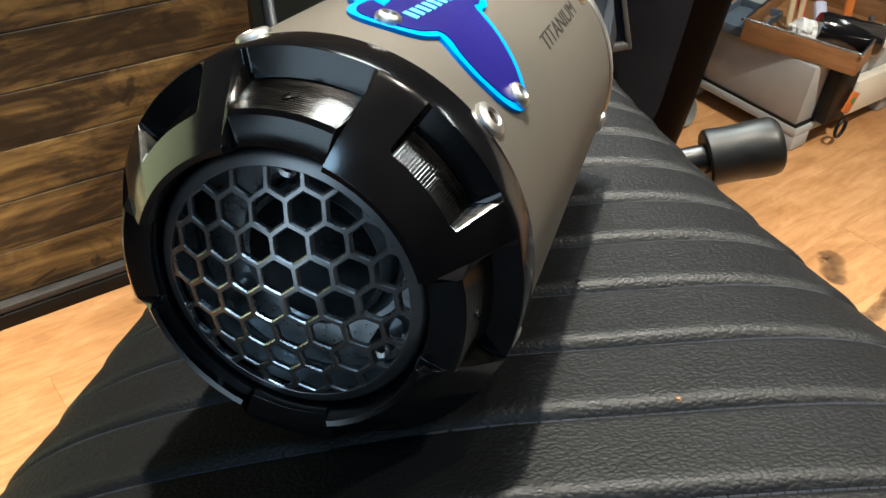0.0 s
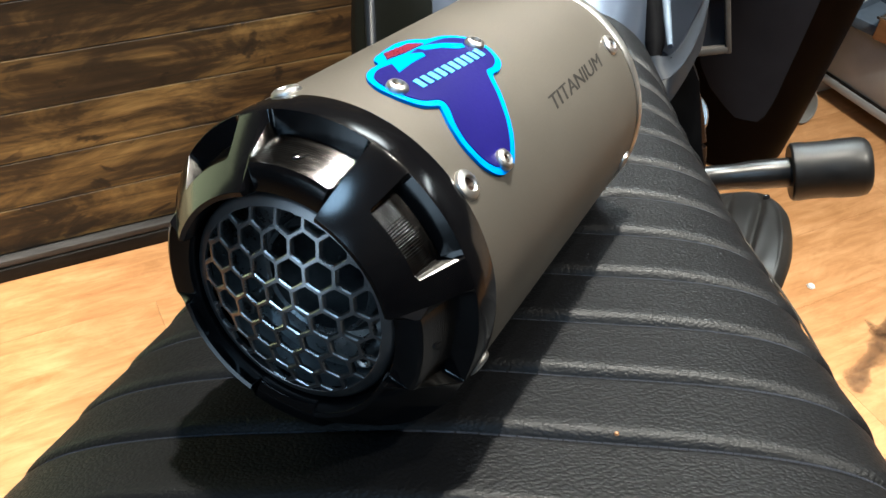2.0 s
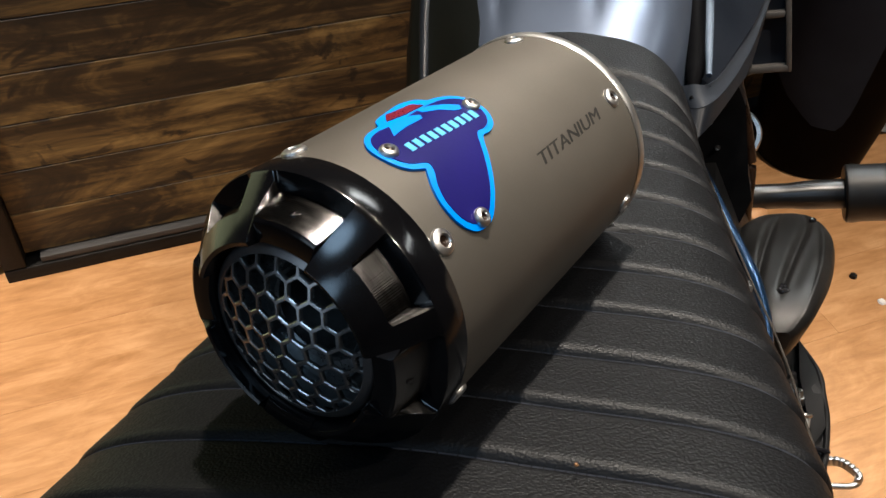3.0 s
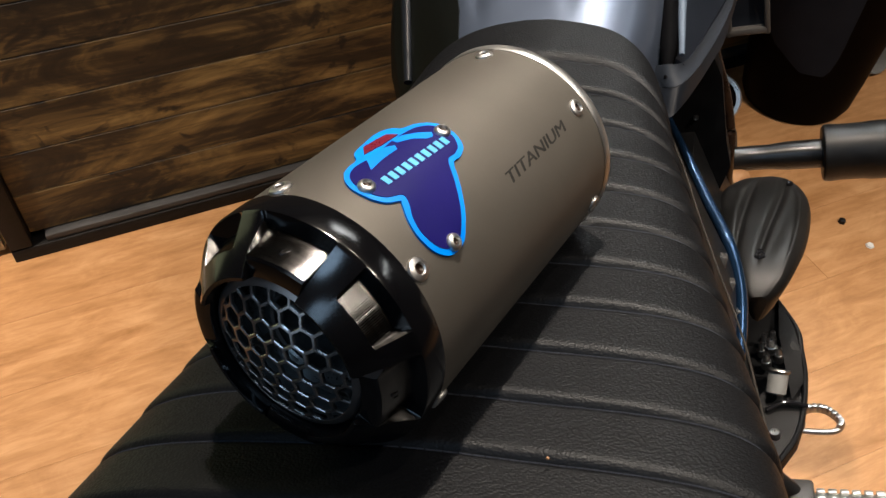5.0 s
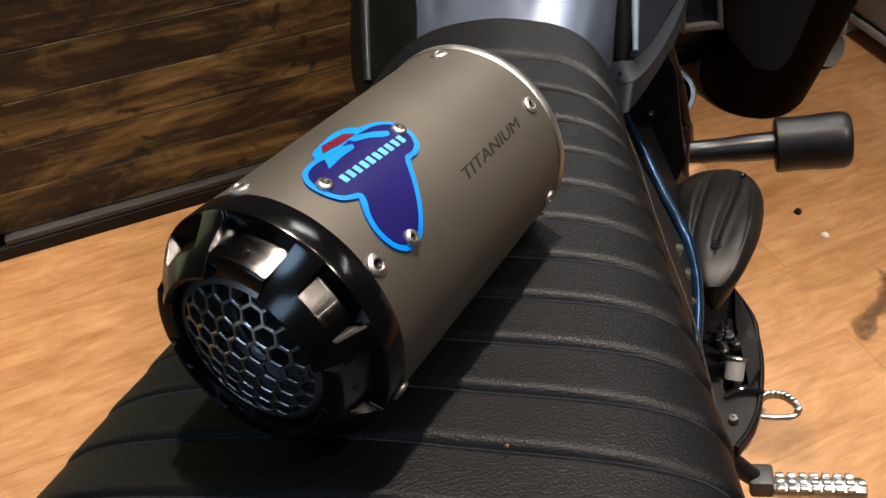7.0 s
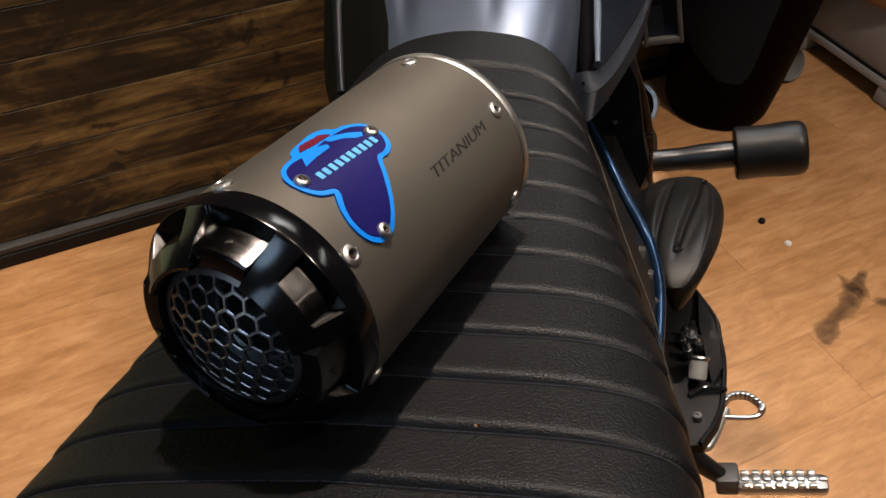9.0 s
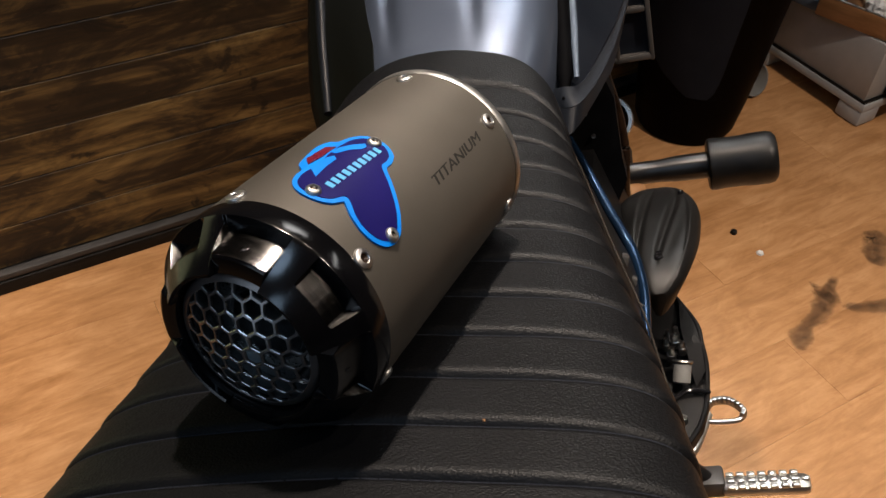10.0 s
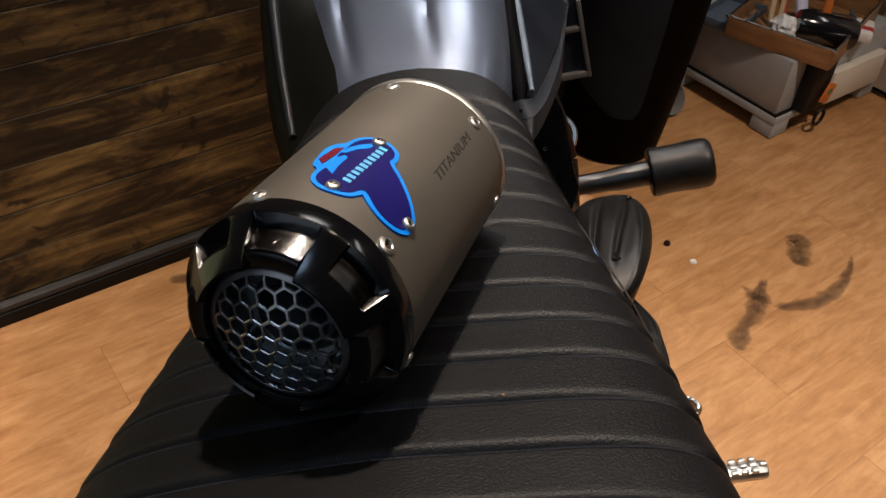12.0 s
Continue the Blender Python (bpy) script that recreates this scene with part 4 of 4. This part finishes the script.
tank_cup = part("cylinder_reservoir", lathe([(0.0085, -0.020), (0.0108, -0.018), (0.0112, 0.006), (0.0098, 0.008)], 24, "Z"), DIM_WHITE, rearset, "pale metal reservoir")
tank_cup.matrix_basis = Matrix.Translation((0.183, 0.357, -0.306)) @ Matrix.Rotation(radians(12), 4, "Y") @ Matrix.Rotation(radians(-38), 4, "X") @ Matrix.Scale(0.78, 4)
part("reservoir_ring", lathe([(0.0102, 0.0050), (0.0122, 0.0050), (0.0130, 0.007), (0.0122, 0.009), (0.0102, 0.009)], 24, "Z", close_ends=False), STEEL, tank_cup)
part("brake_lever", sweep([(0.178, 0.452, -0.52), (0.190, 0.455, -0.52), (0.212, 0.510, -0.52)], [0.006, 0.006, 0.005], 8, 12), ALUMINIUM, bike, "bare metal brake lever")
loop = part("footrest_loop", sweep([(0.205, 0.498, -0.52), (0.216, 0.527, -0.52), (0.238, 0.529, -0.52), (0.253, 0.510, -0.52), (0.246, 0.498, -0.52), (0.228, 0.496, -0.52), (0.205, 0.498, -0.52)], 0.0035, 8, 12), STEEL, bike, "toothed chrome pedal loop")
LOOP = spline([(0.205, 0.498, -0.52), (0.216, 0.527, -0.52), (0.238, 0.529, -0.52), (0.253, 0.510, -0.52), (0.246, 0.498, -0.52), (0.228, 0.496, -0.52)], 4)
for p in LOOP[2:15]:
    ob = part("tooth", lathe([(0.0001, 0.0045), (0.0030, 0.004), (0.0042, 0.0), (0.0040, -0.004)], 12, "Z"), STEEL, loop)
    ob.matrix_basis = Matrix.Translation((p.x, p.y, -0.5160))
peg = part("footpeg", box((0.262, 0.404, -0.531), (0.096, 0.024, 0.016), 0.007), ALUMINIUM, bike, "ribbed bare metal footpeg")
for k in range(8):
    for side_v in (-0.0085, 0.0005, 0.0095):
        if k < 7 or side_v == 0.0005:
            part("tooth", box((0.224 + 0.0115 * k, 0.404 + side_v, -0.5225), (0.0086, 0.0060, 0.005), 0.0014), ALUMINIUM, peg)
part("peg_mount", box((0.205, 0.412, -0.530), (0.026, 0.030, 0.024), 0.004), TAB_GREY, peg, "dark peg hinge")
part("peg_arm", sweep([(0.15, 0.41, -0.46), (0.175, 0.412, -0.50), (0.20, 0.412, -0.528)], [0.012, 0.012, 0.010], 6, 12), BLACK_PLASTIC, bike)
ring = part("headlamp_rim", lathe([(0.023, -0.004), (0.027, -0.004), (0.0285, 0.0), (0.027, 0.004), (0.023, 0.004)], 40, "Z", close_ends=False), STEEL, bike, "chrome-rimmed round fitting")
ring.matrix_basis = Matrix.Translation((0.134, 0.62, -0.157)) @ Matrix.Rotation(radians(60), 4, "X")
part("lens", lathe([(0.0001, 0.006), (0.015, 0.004), (0.0235, -0.001), (0.023, -0.004), (0.0001, -0.004)], 32, "Z"), POT_GLAZE, ring)
rad = part("radiator_frame", box((0.170, 0.722, -0.125), (0.046, 0.014, 0.008), 0.002), BAR_GREY, bike, "dull grey radiator frame")
part("bar", box((0.192, 0.722, -0.080), (0.006, 0.014, 0.100), 0.002), BAR_GREY, rad)
part("bar", box((0.152, 0.722, -0.080), (0.006, 0.014, 0.100), 0.002), BAR_GREY, rad)
part("bar", box((0.172, 0.722, -0.066), (0.036, 0.012, 0.007), 0.002), BAR_GREY, rad)
part("core", box((0.172, 0.728, -0.08), (0.036, 0.006, 0.10)), DARK_PANEL, rad)

# ---- things on the floor ----
# pale cabinet that stands on past the end of the plank screen
cabinet = thing("low_cabinet", ROOM, "low beige cabinet with a white rail beside the plank screen", "cabinet")
part("cabinet_body", box((-0.67, -0.190, 0.012 + 0.219), (0.655, 0.330, 0.438), 0.004), CREAM_OLIVE, cabinet, "beige painted body")
part("cabinet_foot", box((-0.67, -0.200, 0.006), (0.630, 0.300, 0.012)), CREAM_OLIVE, cabinet)
part("door", box((-0.67, -0.0195, 0.060), (0.648, 0.012, 0.094), 0.002), CREAM_OLIVE, cabinet, "beige lower panel")
part("white_rail", box((-0.67, -0.0190, 0.1330), (0.652, 0.014, 0.032), 0.003), WHITE, cabinet, "white rail")
part("brown_edge", box((-0.67, -0.0200, 0.1125), (0.650, 0.010, 0.009), 0.002), TRAY_WOOD, cabinet, "brown edge line")

pot = thing("planter", Matrix.Translation((0.030, 1.468, 0)), "tall tapered black planter with painted navy reflection on floorboards", "planter")
part("pot_wall", lathe([(0.090, 0.0), (0.102, 0.003), (0.110, 0.02), (0.119, 0.09), (0.126, 0.16), (0.142, 0.35), (0.166, 0.62), (0.182, 0.80), (0.186, 0.82), (0.172, 0.82), (0.160, 0.70)], 64), POT_GLAZE, pot, "black glazed wall tinted brown like the mirrored floor")
# sheet laid over the pot wall, shaped and coloured like a reflection
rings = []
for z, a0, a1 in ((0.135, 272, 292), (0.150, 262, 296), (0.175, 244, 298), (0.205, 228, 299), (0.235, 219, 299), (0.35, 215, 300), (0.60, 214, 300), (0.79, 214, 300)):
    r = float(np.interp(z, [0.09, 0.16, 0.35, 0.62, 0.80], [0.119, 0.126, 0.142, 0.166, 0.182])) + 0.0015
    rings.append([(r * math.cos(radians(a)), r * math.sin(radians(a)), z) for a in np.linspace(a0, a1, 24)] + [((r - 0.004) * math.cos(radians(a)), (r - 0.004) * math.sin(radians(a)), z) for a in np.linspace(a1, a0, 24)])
part("painted_reflection", loft(bmesh.new(), rings), POT_REFLECTION, pot, "navy-grey sheet painted as a reflection")
part("soil", lathe([(0.164, 0.745), (0.0001, 0.75)], 40, close_ends=False), BLACK_WOOD, pot, "dark soil")

crate = thing("storage_box", ROOM, "pale grey plastic box on moulded feet, black clip", "box")
part("box_body", loft(bmesh.new(), [[(1.540 - g, 0.02, z), (1.93 + g, 0.02, z), (1.93 + g, 0.334 + g, z), (1.540 - g, 0.334 + g, z)] for z, g in ((0.060, 0.0), (0.067, 0.003), (0.19, 0.005), (0.20, 0.003))]), BOX_GREY, crate)
part("base_tray", box((1.74, 0.175, 0.049), (0.417, 0.345, 0.022), 0.005), BOX_GREY, crate, "pale grey plinth")
for x, y in ((1.564, 0.314), (1.564, 0.035), (1.915, 0.314), (1.915, 0.035)):
    part("foot", box((x, y, 0.021), (0.062, 0.066, 0.040), 0.006), BOX_GREY, crate)
part("base_line", box((1.738, 0.175, 0.0615), (0.409, 0.337, 0.004)), BLACK_WOOD, crate, "dark seam line")
part("clip", box((1.628, 0.356, 0.132), (0.078, 0.034, 0.136), 0.006), BLACK_PLASTIC, crate, "black clip")
part("end_panel", box((1.805, 0.350, 0.095), (0.215, 0.024, 0.085), 0.003), CREAM, crate, "cream end panel")

# the tray sits askew on the box: its own x away from the bike, its y along the near wall
TRAY = ROOM @ Matrix.Translation((1.572, 0.402, 0)) @ Matrix.Rotation(radians(-16.6), 4, "Z")
tray = thing("tool_tray", TRAY, "copper-brown metal tray heaped with tools on the box", "tray")
DEEP, WIDE = 0.33, 0.245
part("tray_floor", box((DEEP / 2, -WIDE / 2, 0.2040), (DEEP - 0.004, WIDE - 0.004, 0.006)), TRAY_WOOD, tray)
for centre, size in (((0.0, -WIDE / 2, 0.225), (0.005, WIDE, 0.046)), ((DEEP, -WIDE / 2, 0.225), (0.005, WIDE, 0.046)), ((DEEP / 2, 0.0, 0.225), (DEEP - 0.005, 0.005, 0.046)), ((DEEP / 2, -WIDE, 0.225), (DEEP - 0.005, 0.005, 0.046))):
    part("tray_wall", box(centre, size, 0.001), TRAY_WOOD, tray)
part("tray_rim", sweep([(DEEP, -WIDE, 0.249), (DEEP / 2, -WIDE, 0.249), (0.006, -WIDE, 0.249), (0.0, -WIDE + 0.006, 0.249), (0.0, -WIDE / 2, 0.249), (0.0, -0.008, 0.249), (0.008, 0.0, 0.249), (DEEP / 2, 0.0, 0.249), (DEEP, 0.0, 0.249)], 0.0030, 6, 10), STEEL, tray, "bright rolled rim")

pan = thing("metal_pan", ROOM @ Matrix.Translation((1.585, 0.115, 0.2)) @ Matrix.Rotation(radians(-12), 4, "Z"), "dull grey metal pan on the box beside the tray", "pan")
part("pan_floor", box((0.0, 0.0, 0.004), (0.16, 0.10, 0.006), 0.001), STRIP, pan)
for centre, size in (((-0.08, 0, 0.012), (0.004, 0.10, 0.022)), ((0.08, 0, 0.012), (0.004, 0.10, 0.022)), ((0, 0.05, 0.012), (0.156, 0.004, 0.022)), ((0, -0.05, 0.012), (0.156, 0.004, 0.022))):
    part("pan_wall", box(centre, size, 0.001), STRIP, pan)

drum = thing("black_canister", ROOM, "black plastic canister lying in the tool tray", "canister")
bm = lathe([(0.0001, -0.070), (0.030, -0.070), (0.034, -0.064), (0.034, -0.012), (0.0355, -0.007), (0.0355, 0.05), (0.031, 0.064), (0.0001, 0.066)], 32, "Z")
part("canister_body", bm, GLOSS_BLACK, drum).matrix_basis = Matrix.Translation((1.652, 0.318, 0.243)) @ Matrix.Rotation(radians(-44), 4, "Z") @ Matrix.Rotation(radians(84), 4, "X")
rag = thing("paper_bag", ROOM @ Matrix.Translation((1.592, 0.256, 0.236)), "crumpled white paper bag in the tool tray", "bag")
bm = bmesh.new()
bmesh.ops.create_icosphere(bm, subdivisions=3, radius=0.033)
for v in bm.verts:
    v.co *= 1 + 0.35 * noise.noise(v.co * 70)
    v.co.z *= 0.8
part("bag_skin", bm, WHITE, rag, smooth=False)
for name, mat, size, label, line in (
        ("wooden_stick", PALE_WOOD, 0.0075, "pale wooden stick leaning in the tool tray", ((1.590, 0.222, 0.212), (1.592, 0.212, 0.262), (1.596, 0.203, 0.320))),
        ("wooden_stick", PALE_WOOD, 0.0065, "pale wooden stick leaning in the tool tray", ((1.606, 0.232, 0.212), (1.614, 0.222, 0.262), (1.622, 0.212, 0.325))),
        ("red_handle", RED_PLASTIC, 0.0100, "red plastic tool handle in the tool tray", ((1.640, 0.215, 0.220), (1.650, 0.200, 0.262), (1.662, 0.186, 0.300))),
        ("pale_bottle", PALE_PLASTIC, 0.0150, "small pale lavender plastic bottle in the tool tray", ((1.690, 0.236, 0.222), (1.700, 0.222, 0.240), (1.712, 0.206, 0.258))),
        ("orange_handle", ORANGE, 0.0110, "orange tool handle in the tool tray", ((1.745, 0.262, 0.222), (1.752, 0.252, 0.270), (1.760, 0.240, 0.330)))):
    tagged(part(name, sweep(line, size, 5, 10, squash=0.6), mat), label, "tool").matrix_world = ROOM
packet = thing("parts_packet", ROOM @ Matrix.Translation((1.775, 0.345, 0.2145)) @ Matrix.Rotation(radians(-30), 4, "Z"), "white and red parts packet in the tool tray", "packet")
part("packet_body", box((0, 0, 0.006), (0.085, 0.045, 0.026), 0.008), WHITE, packet)
part("packet_band", box((-0.012, 0, 0.0075), (0.026, 0.0465, 0.0275), 0.008), RED_PLASTIC, packet, "red printed band")
for x, y, turn, mat, label in ((1.70, 0.285, 20, STEEL, "bright steel spanner lying in the tool tray"), (1.83, 0.285, -35, STRIP, "dull grey spanner lying in the tool tray"), (1.80, 0.225, 55, STEEL, "bright steel spanner lying in the tool tray")):
    spanner = thing("spanner", ROOM @ Matrix.Translation((x, y, 0.2105)) @ Matrix.Rotation(radians(turn), 4, "Z"), label, "spanner", "tools in the tray")
    part("shank", box((0, 0, 0), (0.12, 0.010, 0.005), 0.002), mat, spanner)
    part("jaw", lathe([(0.006, -0.003), (0.012, -0.0025), (0.012, 0.0025), (0.006, 0.003)], 16, "Z", close_ends=False), mat, spanner).location = (0.066, 0, 0)
tag = thing("cable_tag", ROOM, "orange cable tag with green spot and black ring on box", "tag")
part("tag_plate", box((1.655, 0.380, 0.108), (0.034, 0.006, 0.050), 0.0028, Matrix.Rotation(radians(24), 4, "Y")), ORANGE, tag)
part("tag_spot", lathe([(0.0001, 0.0), (0.007, 0.0), (0.007, -0.0015), (0.0001, -0.0015)], 16, "Y"), TAG_GREEN, tag, "green spot").location = (1.655, 0.3845, 0.114)
part("tag_ring", sweep([(1.648 + 0.018 * math.cos(a), 0.384, 0.048 + 0.022 * math.sin(a)) for a in np.linspace(0, 2 * math.pi, 13)], 0.004, 3, 10, up=(0, 1, 0)), BLACK_PLASTIC, tag, "black rubber ring")

cabinet = thing("white_cabinet", ROOM, "pale cabinet with a plain side by the box", "cabinet")
part("cabinet_side", box((2.20, 0.75, 0.40), (0.52, 0.90, 0.76), 0.006), CREAM, cabinet)
part("plinth", box((2.21, 0.75, 0.012), (0.48, 0.86, 0.022)), BLACK_WOOD, cabinet)

scoop = thing("white_scoop", Matrix.Translation((0.128, 1.655, 0.0)), "white plastic scoop resting against the planter", "scoop")
bm = lathe([(0.0001, 0.0), (0.02, 0.004), (0.034, 0.020), (0.040, 0.046), (0.037, 0.046), (0.030, 0.022), (0.0001, 0.008)], 28)
part("bowl", bm, DIM_WHITE, scoop).matrix_basis = Matrix.Translation((0, 0, 0.030)) @ Matrix.Rotation(radians(65), 4, (0.6, 0.8, 0)) @ Matrix.Translation((0, 0, -0.015))


def stain(name, label, points, seed):
    '''A flat smear on the boards with a ragged outline, along a line of (x, y, half width) in the room.'''
    bm = bmesh.new()
    soak = bm.verts.layers.float.new("soak")
    line = spline([(x, y, w) for x, y, w in points], 8)
    rows = []
    for k, p in enumerate(line):
        a, b = line[max(0, k - 1)], line[min(len(line) - 1, k + 1)]
        d = Vector((b.x - a.x, b.y - a.y, 0)).normalized()
        n = Vector((-d.y, d.x, 0))
        row = []
        for f in (-1.5, -1.0, -0.6, 0.0, 0.6, 1.0, 1.5):
            jag = 1 + 0.40 * noise.noise(Vector((p.x * 45, p.y * 45, seed + (7 if f > 0 else 0))))
            v = bm.verts.new(Vector((p.x, p.y, 0.0006)) + n * (p.z * jag * f))
            v[soak] = max(0.0, 1 - (abs(f) / 1.5) ** 2) * min(1.0, 0.25 + k / 5, 0.25 + (len(line) - 1 - k) / 5)
            row.append(v)
        rows.append(row)
    for r0, r1 in zip(rows, rows[1:]):
        for i in range(6):
            bm.faces.new((r0[i], r0[i + 1], r1[i + 1], r1[i]))
    ob = part(name, bm, STAIN, None, smooth=False)
    ob.matrix_world = ROOM
    return tagged(ob, label, "stain", "stains on the floor")


stain("floor_stain", "dark oily smear on the floorboards", [(0.930, 0.748, 0.008), (0.955, 0.742, 0.020), (0.99, 0.722, 0.012), (1.03, 0.712, 0.016), (1.075, 0.690, 0.022), (1.10, 0.672, 0.010), (1.135, 0.660, 0.009)], 1)
stain("floor_stain", "dark oily smear on the floorboards", [(1.075, 0.640, 0.004), (1.075, 0.675, 0.010), (1.075, 0.715, 0.008)], 2)
stain("floor_stain", "ragged dark oil patch on the floorboards", [(1.215, 0.668, 0.008), (1.235, 0.660, 0.022), (1.265, 0.635, 0.030), (1.285, 0.618, 0.020), (1.262, 0.596, 0.008)], 3)
stain("floor_stain", "curved brown tyre mark on the floorboards", [(1.075, 0.712, 0.008), (1.12, 0.742, 0.012), (1.175, 0.757, 0.016), (1.23, 0.754, 0.013), (1.285, 0.738, 0.008), (1.35, 0.706, 0.004)], 4)
stain("floor_stain", "brown smudge on the floorboards by the screen", [(0.165, 0.050, 0.010), (0.20, 0.062, 0.016), (0.235, 0.066, 0.009)], 5)
bit = tagged(part("floor_crumb", lathe([(0.0001, 0.0), (0.007, 0.001), (0.006, 0.007), (0.0001, 0.009)], 7), BLACK_PLASTIC), "small black crumb lying on the floorboards", "crumb")
bit.matrix_world = ROOM @ Matrix.Translation((1.041, 0.482, 0))
bit = tagged(part("floor_scrap", lathe([(0.0001, 0.0), (0.008, 0.001), (0.006, 0.004), (0.0001, 0.005)], 6), WHITE), "small white scrap lying on the floorboards", "scrap")
bit.matrix_world = ROOM @ Matrix.Translation((1.047, 0.548, 0))
speck = tagged(part("lint_speck", lathe([(0.0001, 0.0), (0.0009, 0.0002), (0.0006, 0.0009), (0.0001, 0.001)], 6), TRAY_WOOD), "tiny pale speck of lint on the seat", "speck")
speck.matrix_world = BIKE @ Matrix.Translation((0.085, -0.0185, seat_line(0) + 0.0005))

# ---- planks and boards ----
PLANK = 0.083
z, k = 0.0415, 0
while z + PLANK < SCREEN_TOP:
    ends = [SCREEN_X0 + 0.037, SCREEN_X1 - 0.037]
    for a, b in zip(ends, ends[1:]):
        mesh = board_mesh("plank", b - a - 0.001, PLANK - 0.0010, 0.018, 0.0014, OLD_WOOD)
        ob = new("plank", mesh)
        ob.parent = screen
        ob.matrix_basis = Matrix.Translation(((a + b) / 2, -0.006, z + PLANK / 2)) @ Matrix.Rotation(radians(-90), 4, "X")
    z, k = z + PLANK, k + 1

boards = board_mesh("board", BOARD[0] - 0.0003, BOARD[1] - 0.0002, 0.01, 0.0002, FLOOR_WOOD)
for j in range(-9, 28):
    for i in range(-3, 4):
        x, y = 0.01 + BOARD[0] * (i + (0.5 if j % 2 else 0.0)), (j + 0.5) * BOARD[1]
        # the boards are sawn off at the walls
        low, high = max(x - BOARD[0] / 2, -2.21), min(x + BOARD[0] / 2, 3.01)
        if high - low > 0.03:
            ob = new("board", boards)
            ob.parent = floor
            ob.location = ((low + high) / 2, y, 0)
            ob.scale = ((high - low) / BOARD[0], 1, 1)
